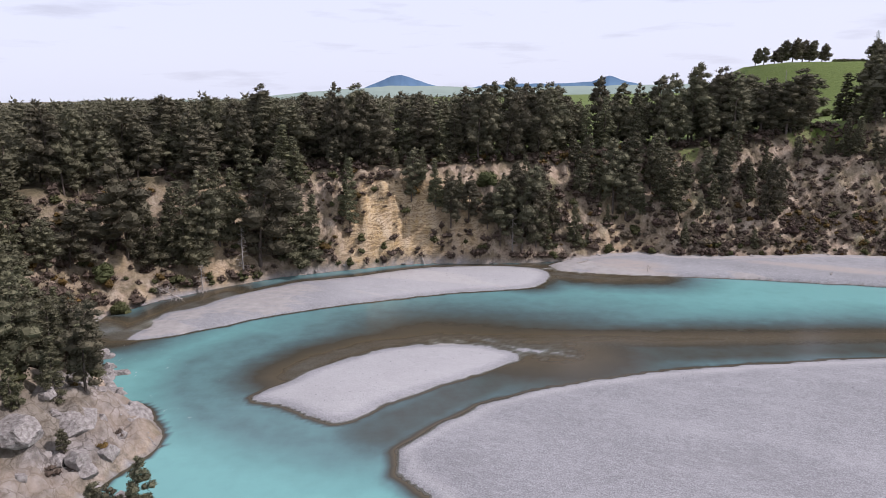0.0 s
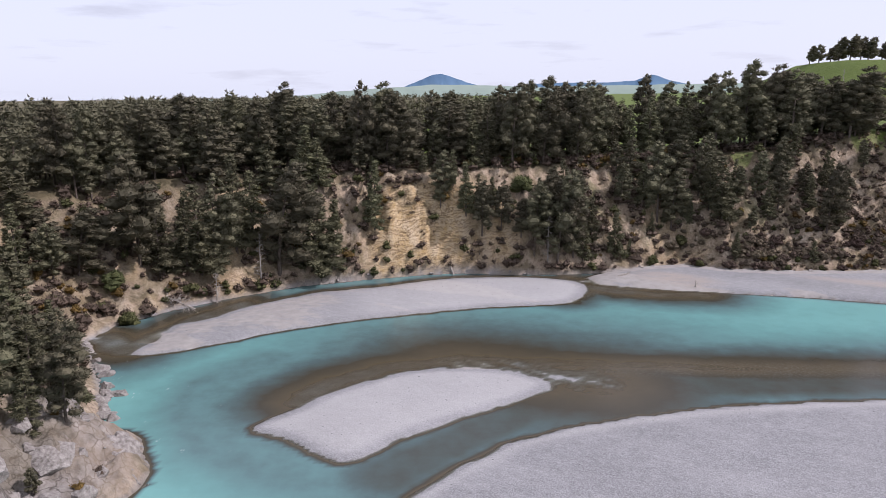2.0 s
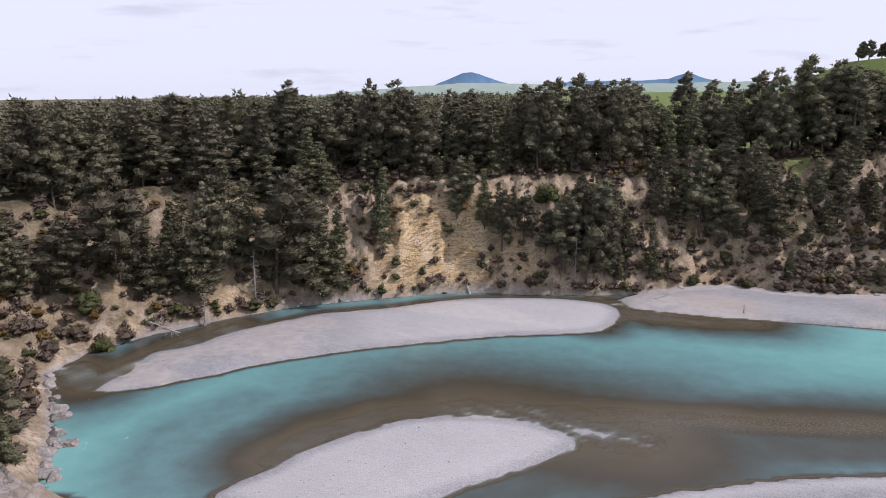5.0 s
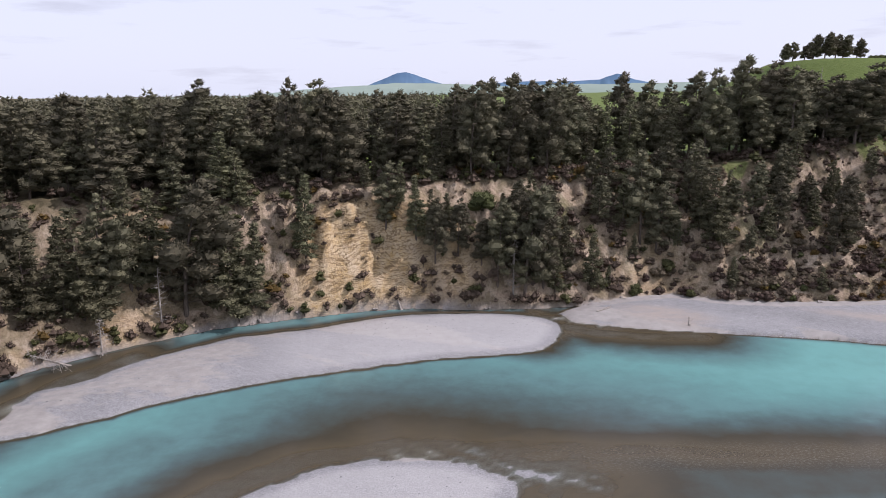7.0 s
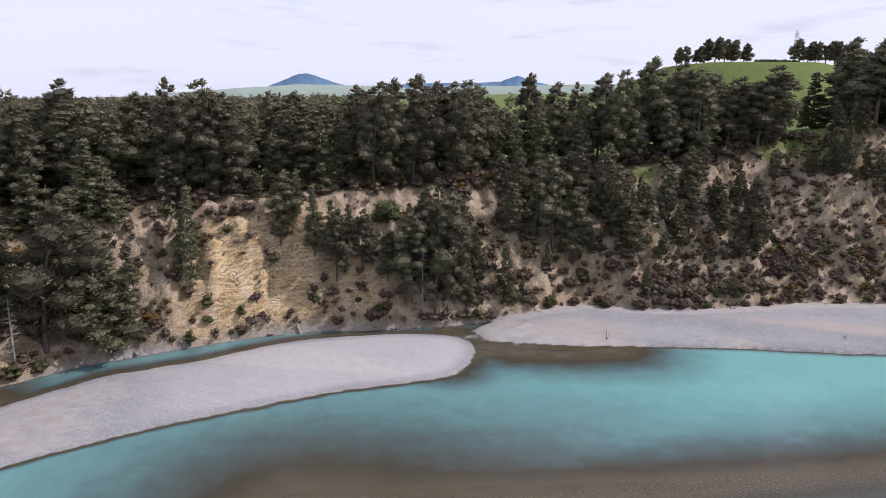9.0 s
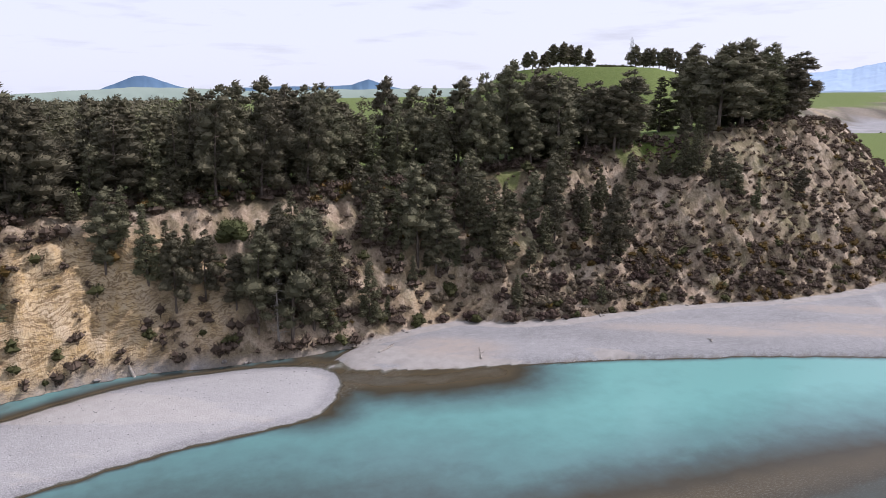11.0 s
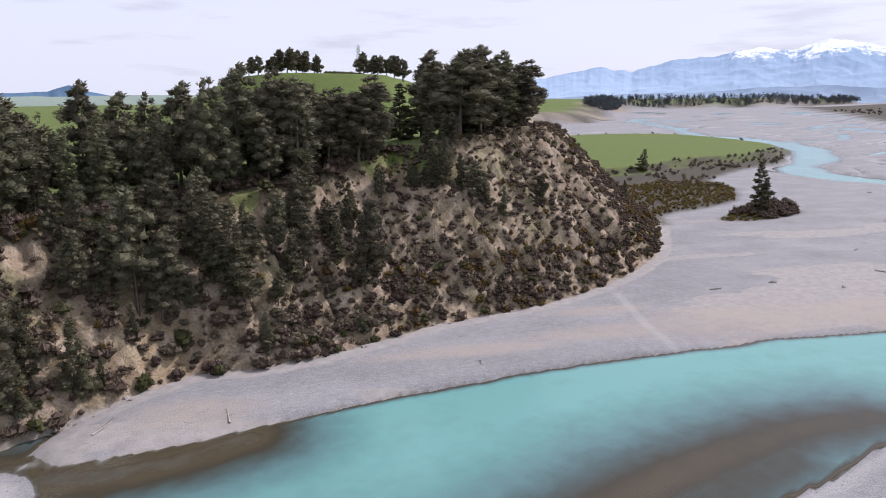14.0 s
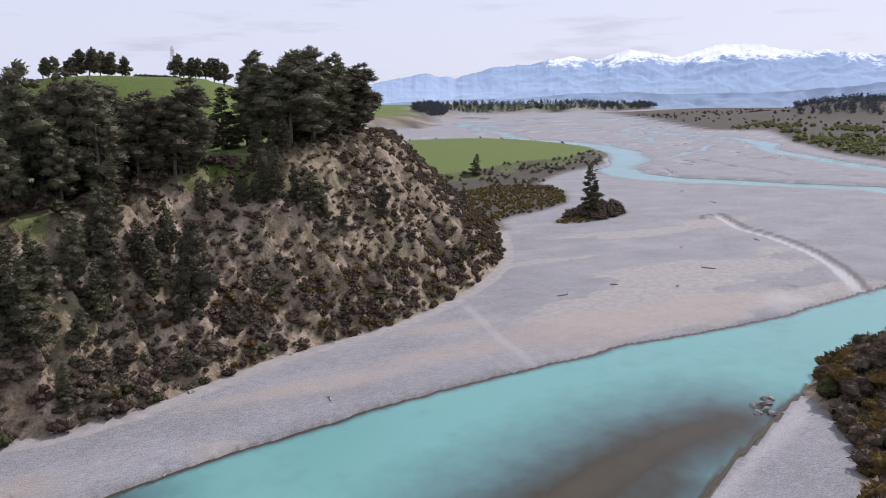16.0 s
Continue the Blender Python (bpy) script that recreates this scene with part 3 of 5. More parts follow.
M_ROOF = plain_material("painted_roof", (0.55, 0.56, 0.58), (0.70, 0.71, 0.72), 1.0, 0.5)
M_WALLS = plain_material("weatherboard", (0.55, 0.53, 0.48), (0.68, 0.66, 0.60), 1.0, 0.7)
M_GLASS = plain_material("window_glass", (0.02, 0.025, 0.03), (0.03, 0.035, 0.04), 1.0, 0.1, 0.5)


# ------------------------------------------------------------ the ground sheet and the water
def lines(lo, a, b, hi, step, mid, mid_end, grow=1.11):
    """Coordinates that are close between a and b, wider to mid_end, and stretch out to lo and hi."""
    core = list(np.arange(a, b, step))
    core += list(np.arange(b, mid_end, mid))
    v, s = core[-1], mid
    while v < hi:
        s *= grow
        v += s
        core.append(min(v, hi))
    v, s, low = a, step, []
    while v > lo:
        s *= grow
        v -= s
        low.append(max(v, lo))
    return np.array(low[::-1] + core)


def mesh_of(name, verts, quads, mats, index=None, smooth_faces=False):
    """A mesh from numpy arrays of places and of three or four corners a face."""
    me = bpy.data.meshes.new(name)
    quads = np.asarray(quads)
    k = quads.shape[1]
    me.vertices.add(len(verts))
    me.vertices.foreach_set("co", np.asarray(verts, np.float32).ravel())
    me.loops.add(quads.size)
    me.loops.foreach_set("vertex_index", quads.ravel().astype(np.int32))
    me.polygons.add(len(quads))
    me.polygons.foreach_set("loop_start", np.arange(0, quads.size, k, dtype=np.int32))
    for m in mats:
        me.materials.append(m)
    if index is not None:
        me.polygons.foreach_set("material_index", np.asarray(index, np.int32))
    me.polygons.foreach_set("use_smooth", np.full(len(quads), smooth_faces))
    me.update(calc_edges=True)
    return me


GX = lines(-4850, -100, 258, 4850, 1.0, 4.5, 760, 1.11)
GY = lines(-3200, 78, 286, 4850, 1.0, 4.5, 620, 1.11)
MX, MY = np.meshgrid(GX, GY)
G = ground(MX, MY)
HZ = G["h"] - G["rise"]
nx, ny = len(GX), len(GY)
ids = np.arange(nx * ny).reshape(ny, nx)
cells = np.stack([ids[:-1, :-1], ids[:-1, 1:], ids[1:, 1:], ids[1:, :-1]], -1).reshape(-1, 4)
sheet = mesh_of("ground", np.stack([MX, MY, G["h"]], -1).reshape(-1, 3), cells, [M_GROUND], None, True)

d_v, uu = G["d"], G["u"]
steep = smooth(1.12, 0.92, uu)
clumps = fbm(MX / 20, MY / 20, 4, 131)
left_woods = smooth(-25, -65, MX) * (d_v > G["W"] * 0.95)
soil = G["hill"] * (1 - 0.85 * smooth(320, 420, MX) * smooth(-0.35, 0.1, fbm(MX / 40, MY / 40, 3, 147)))
soil = np.maximum(soil, smooth(0.02, 0.15, G["rock"]) * (HZ > 0.1))
forest_band = smooth(0.85, 1.0, uu) * smooth(95, 70, d_v - G["W"]) * smooth(225, 200, MX) * (MY > 60)
left_wood = smooth(-35, -60, MX) * (d_v > 4) * (MY > 60) * smooth(110, 85, d_v)
wood = np.clip(np.maximum(forest_band, 0.4 * left_wood) * smooth(-0.3, 0.2, fbm(MX / 9, MY / 9, 3, 133) + 0.25), 0, 1)
pasture = smooth(0.98, 1.15, uu) * smooth(10, 22, d_v - G["W"] + 12 * clumps)
GAP = [(149, 266), (152, 281), (172, 309), (200, 348), (240, 402)]
gap_d, _ = line_dist(GAP, MX, MY)
gap = smooth(13, 7, gap_d) * (d_v > 20)
patches = ((np.hypot(MX - 93, MY - 256) < 3.2) | (np.hypot(MX - 137, MY - 264) < 6) | (np.hypot(MX - 60, MY - 258) < 2.5)) * 0.7
grass = np.clip(np.maximum(np.maximum(pasture, gap), patches), 0, 1)
grass = np.maximum(grass, smooth(0, 5, G["green"]))
grass = np.maximum(grass, 0.55 * (G["green"] > -14) * (G["green"] < 1) * smooth(-0.1, 0.3, clumps))
tri_d = np.hypot((MX - 40), (MY - 241))
grass = np.maximum(grass, 0.35 * smooth(7, 3, tri_d))
grass = np.maximum(grass, 0.24 * smooth(0.08, 0.4, fbm(MX / 11, MY / 11, 4, 145)) * (uu < 1.0) * (d_v > 3) * smooth(40, 80, MX))
wood = np.maximum(wood * (1 - gap) * (1 - patches), 0.9 * left_woods)
grass = grass * (1 - 0.92 * left_woods)
yellow = smooth(24, 10, np.abs(MX + 13 + 6 * clumps)) * smooth(0.85, 0.55, uu) * (d_v > -1) * smooth(190, 205, MY)
yellow = np.maximum(yellow, 0.75 * smooth(9, 3, np.hypot(MX - 12, MY - 232)))
yellow = np.maximum(yellow, 0.45 * smooth(-10, -30, MX) * (MY > 140) * smooth(0.1, 0.35, fbm(MX / 12, MY / 12, 3, 137)) * (d_v > -1))
yellow = np.maximum(yellow, 0.35 * smooth(12, 4, np.hypot(MX - 64, MY - 238)))
low = (d_v <= 0.5)
flow_a, flow_b = (MX * 0.86 - MY * 0.5), (MX * 0.5 + MY * 0.86)
sand = smooth(0.10, 0.45, fbm(flow_a / 55, flow_b / 16, 4, 139)) * low * (HZ > -0.2) * 0.9
sand = np.maximum(sand, smooth(6, 2, np.abs(d_v)) * low * 0.8 * (MX > 38))
s_near = inside(NEAR_BAR, MX, MY)
s_isl = inside(ISLAND, MX, MY)
sand = sand * smooth(480, 260, MX)
sand = sand * (1 - 0.85 * smooth(-2, 2, np.maximum(s_near, s_isl)))
bar_sand = smooth(-2, 3, inside(BAR, MX, MY)) * smooth(-0.15, 0.5, fbm(flow_a / 30, flow_b / 7, 4, 141) + 0.25 - 0.006 * (MX + 20))
sand = np.maximum(sand, 0.55 * bar_sand)
tan = np.zeros_like(MX)
for ex, ey, ea, eb in ((62, 217, 15, 7), (185, 178, 30, 13), (215, 160, 30, 10), (120, 206, 26, 4), (150, 195, 22, 5), (165, 205, 16, 4)):
    eu, ev = (MX - ex) * 0.88 - (MY - ey) * 0.47, (MX - ex) * 0.47 + (MY - ey) * 0.88
    tan = np.maximum(tan, 0.9 * smooth(1.2, 0.45, np.hypot(eu / ea, ev / eb) + 0.35 * clumps) * low * (HZ > 0))
streak_d, _ = line_dist([(155.5, 178), (164, 191), (182, 212)], MX, MY)
pale = 0.28 * smooth(1.6, 0.7, streak_d)
old_d, _ = line_dist(BRAIDS[2][0], MX, MY)
pale = np.maximum(pale, 0.9 * smooth(2.4, 1.0, old_d + 0.9 * clumps))
pale = np.maximum(pale, 0.4 * smooth(9, 3, np.hypot((MX - 236) / 1.6, MY - 142)) * (HZ > 0))
cut_d, cut_a = line_dist([(360, 200), (372, 203), (380, 196), (350, 179), (333, 161), (311, 145), (288, 133.5), (264, 125)], MX, MY)
cutbank = 0.75 * smooth(1.7, 0.7, cut_d)
pale = np.maximum(pale, 0.4 * (MX > 300) * low * smooth(-0.02, 0.05, HZ) * smooth(0.55, 0.2, HZ + 0.2 * clumps))
foot_d, _ = line_dist([(300, 262), (318, 247), (333, 240)], MX, MY)
tan = np.maximum(tan, 0.7 * smooth(4, 1.5, foot_d))
pale = np.maximum(pale, 0.5 * smooth(0.05, 0.3, HZ) * np.maximum(smooth(0, 3, s_isl), smooth(0, 4, inside(BAR, MX, MY)) * smooth(-45, 0, MX)))
pale = np.maximum(pale, 0.4 * smooth(0.2, 0.9, s_near) * smooth(4.5, 1.5, s_near + 1.5 * clumps))
far_scrub = smooth(0, 8, G["far"])
wet = (1 - 0.7 * (MX > 300)) * low * smooth(0.01, -0.10, HZ + 0.06 * fbm(MX / 4, MY / 4, 3, 143)) * (G["scrub"] < 0)
plain = np.maximum(np.maximum(smooth(-3, 4, G["scrub"]) * 0.95, smooth(-3, 3, G["islet"]) * 0.9), far_scrub * 0.95) * low
far_bank = smooth(320, 420, MX) * (d_v > -2) * smooth(-0.35, 0.1, fbm(MX / 40, MY / 40, 3, 147))
plain = np.maximum(plain, 0.8 * (G["green"] > -14) * (G["green"] < 2) * low)
for name, chans in (("zone_a", (soil, grass, yellow, wood)), ("zone_b", (sand, wet, np.maximum(plain, 0.9 * far_bank), G["rock"])), ("zone_c", (pale, cutbank, tan, 0 * pale))):
    at = sheet.attributes.new(name, "FLOAT_COLOR", "POINT")
    at.data.foreach_set("color", np.stack([np.clip(c, 0, 1) for c in chans], -1).astype(np.float32).ravel())
tagged(new("ground", sheet), "river gorge ground of grey gravel bars, clay bluffs and green pasture", "ground", kind="structure")

wet_cells = (HZ.ravel()[cells].min(1) < 0.12) & (d_v.ravel()[cells].min(1) < 6)
used = np.unique(cells[wet_cells])
remap = np.full(nx * ny, -1)
remap[used] = np.arange(len(used))
wv = np.stack([MX.ravel()[used], MY.ravel()[used], G["rise"].ravel()[used]], -1)
wmesh = mesh_of("river", wv, remap[cells[wet_cells]], [M_WATER], None, True)
at = wmesh.attributes.new("depth", "FLOAT", "POINT")
at.data.foreach_set("value", np.clip(-HZ.ravel()[used], 0, 5).astype(np.float32))
bank_d, _ = line_dist(LEFT_BANK, wv[:, 0], wv[:, 1])
foam = smooth(24, 3, bank_d) * smooth(60, 90, wv[:, 1]) * smooth(172, 150, wv[:, 1])
foam = np.maximum(foam, smooth(3.2, 1.2, np.hypot(wv[:, 0] + 60.5, wv[:, 1] - 135.5)) * 1.6)
at = wmesh.attributes.new("foam", "FLOAT", "POINT")
at.data.foreach_set("value", np.clip(foam, 0, 1.6).astype(np.float32))
rif_d, rif_a = line_dist([(8, 146), (25, 149), (50, 149.5), (90, 148), (130, 142)], wv[:, 0], wv[:, 1])
riffle_glint = smooth(6, 1, rif_d) * 0.35 * smooth(1.0, 0.6, rif_a)
riffle_glint = np.maximum(riffle_glint, 0.5 * smooth(4, 1, line_dist([(34, 204), (40, 209), (47, 209)], wv[:, 0], wv[:, 1])[0]))
# upstream channels are whitened in colour to stand for reflected sky
riffle_glint = np.maximum(riffle_glint, 0.6 * smooth(330, 520, wv[:, 0]))
at = wmesh.attributes.new("riffle_glint", "FLOAT", "POINT")
at.data.foreach_set("value", np.clip(riffle_glint, 0, 1).astype(np.float32))
tagged(new("water", wmesh), "milky turquoise glacial river water with brown shallows", "river", kind="structure")


# ------------------------------------------------------------ distant hills and mountains
def range_mesh(name, mat, az0, az1, dist, profile, depth, n=420, rows=14, seed=0, rough=0.25, base=-5.0, grain=1.1):
    """A far ridge along an arc of compass bearings; profile(bearing) is its height."""
    deg = np.linspace(az0, az1, n)
    az = np.radians(deg)
    prof = profile(deg)
    verts = []
    for r in range(rows):
        f = r / (rows - 1)
        dd = dist + depth * f
        px, py = np.sin(az) * dd / (grain * 100), np.cos(az) * dd / (grain * 100)
        bx_, by_ = px + 0.5 * fbm(px, py, 3, seed + 20), py + 0.5 * fbm(px, py, 3, seed + 21)
        cut = np.abs(fbm(bx_, by_, 5, seed + 3)) ** 0.8
        k = f ** 0.8 * (1 - rough * (1 - f) ** 0.5 * 2.2 * cut)
        verts.append(np.stack([60 + np.sin(az) * dd, 100 + np.cos(az) * dd, base + prof * k], -1))
    verts = np.array(verts).reshape(-1, 3)
    i = np.arange(rows * n).reshape(rows, n)
    q = np.stack([i[:-1, :-1], i[:-1, 1:], i[1:, 1:], i[1:, :-1]], -1).reshape(-1, 4)
    return mesh_of(name, verts, q, [mat], None, True)


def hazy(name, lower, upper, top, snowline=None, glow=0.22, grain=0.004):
    """A far slope with kilometres of haze in its colours and airlight as glow."""
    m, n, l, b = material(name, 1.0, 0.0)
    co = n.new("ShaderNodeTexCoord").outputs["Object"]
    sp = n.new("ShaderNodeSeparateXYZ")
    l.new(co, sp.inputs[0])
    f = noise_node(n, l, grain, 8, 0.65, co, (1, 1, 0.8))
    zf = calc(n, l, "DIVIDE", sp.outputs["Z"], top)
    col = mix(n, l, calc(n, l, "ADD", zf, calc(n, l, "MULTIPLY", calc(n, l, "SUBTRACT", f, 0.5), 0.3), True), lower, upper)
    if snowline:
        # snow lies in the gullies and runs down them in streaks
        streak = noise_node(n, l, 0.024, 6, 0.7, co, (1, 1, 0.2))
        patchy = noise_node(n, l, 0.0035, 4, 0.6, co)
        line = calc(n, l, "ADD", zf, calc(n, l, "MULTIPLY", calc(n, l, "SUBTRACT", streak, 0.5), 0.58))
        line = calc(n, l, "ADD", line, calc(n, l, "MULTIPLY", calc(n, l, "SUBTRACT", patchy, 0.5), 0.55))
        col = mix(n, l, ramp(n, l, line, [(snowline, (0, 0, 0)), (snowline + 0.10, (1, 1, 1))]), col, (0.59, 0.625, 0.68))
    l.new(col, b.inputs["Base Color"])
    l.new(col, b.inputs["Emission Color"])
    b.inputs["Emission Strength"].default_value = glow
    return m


ALPS_AZ = [30, 40, 48.8, 53, 55.4, 58, 61.1, 64.1, 66.3, 68.7, 70.8, 72, 74.3, 75.3, 77.8, 79.3, 81, 83.5, 85, 95, 110, 130]
ALPS_H = [90, 140, 172, 236, 204, 262, 284, 328, 306, 360, 336, 304, 356, 384, 362, 330, 330, 310, 290, 280, 260, 200]


def alps(deg):
    return np.interp(deg, ALPS_AZ, ALPS_H) * (1.03 + 0.03 * fbm(deg * 1.3, 0 * deg, 4, 5)) + 20 * (0.35 - np.abs(fbm(deg * 0.9, 0 * deg + 2, 4, 8)))


def foothills(deg):
    return np.interp(deg, [40, 50, 58, 66, 74, 82, 88, 96, 120], [50, 60, 75, 105, 90, 110, 140, 130, 120]) * (1 + 0.16 * fbm(deg / 2.2, 0 * deg, 4, 35))


def hills_back(deg):
    h = np.interp(deg, [-75, -40, -16, -13.4, -8.7, -4.2, 0.2, 3.2, 7, 10.6, 20, 30, 50], [26, 30, 46, 60, 80, 96, 92, 78, 80, 82, 86, 76, 50])
    return h + 4 * fbm(deg / 1.5, 0 * deg, 3, 15)


PEAK_AZ = [-10, -6.3, -5.1, -4.3, -3.7, -3.1, -2.5, -1.9, -0.2, 2.2, 3.6, 6.3, 9.3, 12.1, 12.7, 13.4, 14.2, 16.4, 20]
PEAK_H = [20, 88, 116, 138, 151, 155, 147, 128, 93, 82, 96, 100, 100, 106, 124, 136, 116, 80, 40]


def peak_back(deg):
    return np.interp(deg, PEAK_AZ, PEAK_H) + 4 * fbm(deg * 1.4, 0 * deg, 3, 44)


# the haze of distance is painted into each pair of slope colours
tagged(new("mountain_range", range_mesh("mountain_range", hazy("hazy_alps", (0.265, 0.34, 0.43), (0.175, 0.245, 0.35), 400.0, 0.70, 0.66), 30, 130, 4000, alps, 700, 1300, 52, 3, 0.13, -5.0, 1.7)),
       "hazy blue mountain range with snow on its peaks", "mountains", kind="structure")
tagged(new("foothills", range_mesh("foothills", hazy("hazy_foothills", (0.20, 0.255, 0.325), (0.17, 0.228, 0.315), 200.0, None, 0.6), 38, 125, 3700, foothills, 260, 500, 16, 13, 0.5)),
       "wooded foothills hazed dull blue below the mountains", "hills", kind="structure")
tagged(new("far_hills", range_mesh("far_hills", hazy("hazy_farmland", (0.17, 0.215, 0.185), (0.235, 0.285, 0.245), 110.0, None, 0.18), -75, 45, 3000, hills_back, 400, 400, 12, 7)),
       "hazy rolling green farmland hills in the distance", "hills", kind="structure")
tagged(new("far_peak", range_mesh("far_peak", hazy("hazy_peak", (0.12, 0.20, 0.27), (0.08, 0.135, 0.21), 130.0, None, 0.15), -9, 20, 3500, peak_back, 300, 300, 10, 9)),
       "distant wooded peak hazed blue above the farmland", "hills", kind="structure")


# ------------------------------------------------------------ trees
def tube(path, radii, sides=6):
    """A tapered stem through path."""
    p = np.array(path, float)
    verts, n = [], len(p)
    for i in range(n):
        ax = p[min(i + 1, n - 1)] - p[max(i - 1, 0)]
        ax /= np.linalg.norm(ax) + 1e-9
        u = np.cross(ax, [0.31, 0.95, 0.1])
        u /= np.linalg.norm(u) + 1e-9
        w = np.cross(ax, u)
        for k in range(sides):
            a = 2 * math.pi * k / sides
            verts.append(p[i] + radii[i] * (math.cos(a) * u + math.sin(a) * w))
    q = [(i * sides + k, i * sides + (k + 1) % sides, (i + 1) * sides + (k + 1) % sides, (i + 1) * sides + k) for i in range(n - 1) for k in range(sides)]
    return np.array(verts), np.array(q)


def join(parts):
    vs, qs, off = [], [], 0
    for v, q in parts:
        vs.append(v)
        qs.append(q + off)
        off += len(v)
    return np.concatenate(vs), np.concatenate(qs)


def ball_faces(level):
    """A unit octahedron, its faces split level times: places and triangles."""
    v = [Vector(a) for a in ((1, 0, 0), (-1, 0, 0), (0, 1, 0), (0, -1, 0), (0, 0, 1), (0, 0, -1))]
    f = [(0, 2, 4), (2, 1, 4), (1, 3, 4), (3, 0, 4), (2, 0, 5), (1, 2, 5), (3, 1, 5), (0, 3, 5)]
    for _ in range(level):
        cut, out = {}, []

        def between(a, b):
            key = (min(a, b), max(a, b))
            if key not in cut:
                v.append(((v[a] + v[b]) / 2).normalized())
                cut[key] = len(v) - 1
            return cut[key]
        for a, b, c in f:
            ab, bc, ca = between(a, b), between(b, c), between(c, a)
            out += [(a, ab, ca), (ab, b, bc), (ca, bc, c), (ab, bc, ca)]
        f = out
    return np.array(v), np.array(f)


BALLS = [ball_faces(0), ball_faces(1)]


def foliage(rng, cen, rad, flat, count, length, level=1, wind=(0, 0, 0), width=0.24, upward=0.35, inner=0.86):
    """Boughs as uneven dense pads, covered all over in pointed sprays. cen, rad: the pads."""
    bv, bf = BALLS[level]
    parts, n = [], len(cen)
    for c, r in zip(cen, rad):
        v = bv * (r * inner * rng.uniform(0.72, 1.18, len(bv)))[:, None] * np.array([1, 1, flat])
        parts.append((v + c, bf))
    k = rng.choice(n, count, p=rad ** 2 / (rad ** 2).sum())
    v = rng.normal(size=(count, 3))
    v[:, 2] += 0.25
    v /= np.linalg.norm(v, axis=1)[:, None]
    c = cen[k] + v * (rad[k] * rng.uniform(0.7, 1.0, count))[:, None] * np.array([1, 1, flat])
    axis = np.array([cen[:, 0].mean(), cen[:, 1].mean(), 0])
    out = (cen[k] - axis) * [1, 1, 0]
    out /= np.linalg.norm(out, axis=1)[:, None] + 0.6
    way = v * [0.8, 0.8, 0.5] + out * 0.6 + rng.normal(size=(count, 3)) * 0.35 + np.array(wind)
    way[:, 2] += upward
    way /= np.linalg.norm(way, axis=1)[:, None]
    side = np.cross(way, rng.normal(size=(count, 3)))
    side /= np.linalg.norm(side, axis=1)[:, None] + 1e-9
    ln = (length * rng.uniform(0.55, 1.25, count))[:, None]
    q = np.stack([c - side * ln * width, c + side * ln * width, c + way * ln], 1)
    parts.append((q.reshape(-1, 3), np.arange(count * 3).reshape(-1, 3)))
    return join(parts)


def conifer_shape(seed, tall, bare, spread, branches, count, profile, lift, length, flat, pad, stem_r=0.40, wander=0.9, limbs=2, level=1, lean=0.0, upward=0.35):
    """Stem, limbs, and pads of needles along them. profile(g): reach of the limbs from the crown's foot to its top; lean: how far the wind has swept the crown."""
    rng = np.random.default_rng(seed)
    bend = rng.normal(size=2) * wander + [lean * 1.6, 0]
    ts = np.linspace(0, 1, 7)
    stem = [(0, 0, -1.2)] + [(bend[0] * t * t, bend[1] * t * t, tall * 0.97 * t) for t in ts[1:]]
    wood_parts = [tube(stem, list(stem_r * np.array([1.05, 0.85, 0.72, 0.58, 0.42, 0.24, 0.06])))]
    cen, rad = [], []
    side = rng.uniform(0, 6.28)
    for i in range(branches):
        g = ((i + rng.uniform(0, 1)) / branches) ** 0.86
        f = bare + (1 - bare) * g
        a = i * 2.4 + rng.uniform(-0.8, 0.8)
        reach = spread * profile(g) * rng.uniform(0.55, 1.15) * (1 + 0.22 * math.cos(a - side))
        b = np.array([bend[0] * f * f, bend[1] * f * f, tall * f * 0.96])
        t = b + np.array([math.cos(a) * reach + lean * reach * 0.35, math.sin(a) * reach, lift * reach + rng.uniform(-0.4, 0.4)])
        r = pad * (0.55 + 0.22 * reach) * rng.uniform(0.75, 1.25)
        cen.append(t - (t - b) * 0.18)
        rad.append(r)
        if reach > 2.2:
            cen.append(b + (t - b) * rng.uniform(0.35, 0.5) + [0, 0, rng.uniform(-0.2, 0.3)])
            rad.append(r * 0.85)
        if limbs and i % limbs == 0:
            wood_parts.append(tube([b - [0, 0, 0.3], t], [0.10 if g < 0.7 else 0.05, 0.02], 3))
    cen.append(np.array([bend[0], bend[1], tall * 0.97]))
    rad.append(pad * 0.8)
    return join(wood_parts), foliage(rng, np.array(cen), np.array(rad), flat, count, length, level, (0.35 * lean, 0, 0), 0.24, upward)


def pine_shape(seed, tall=24.0, bare=0.16, spread=4.4, branches=32, count=3700, length=0.78, limbs=2, level=1, lean=1.0):
    """An old pine: billowing boughs, broad through the middle, rounded on top and swept by the wind."""
    return conifer_shape(seed, tall, bare, spread, branches, count, lambda g: (0.66 + 0.45 * math.sin(math.pi * min(1, 0.15 + 0.75 * g))) * (1 - 0.62 * g ** 3.4), 0.14, length, 0.82, 1.08, 0.40, 0.9, limbs, level, lean)


def fir_shape(seed, tall=20.0, spread=4.0, branches=46, count=3200, length=0.72):
    """A pointed conifer with drooping boughs down to the ground."""
    return conifer_shape(seed, tall, 0.04, spread, branches, count, lambda g: (1.03 - g) ** 0.7 * (0.78 + 0.22 * min(1, g * 6)), -0.10, length, 0.64, 0.90, 0.34, 0.35, 3, 1, 0.15, 0.1)


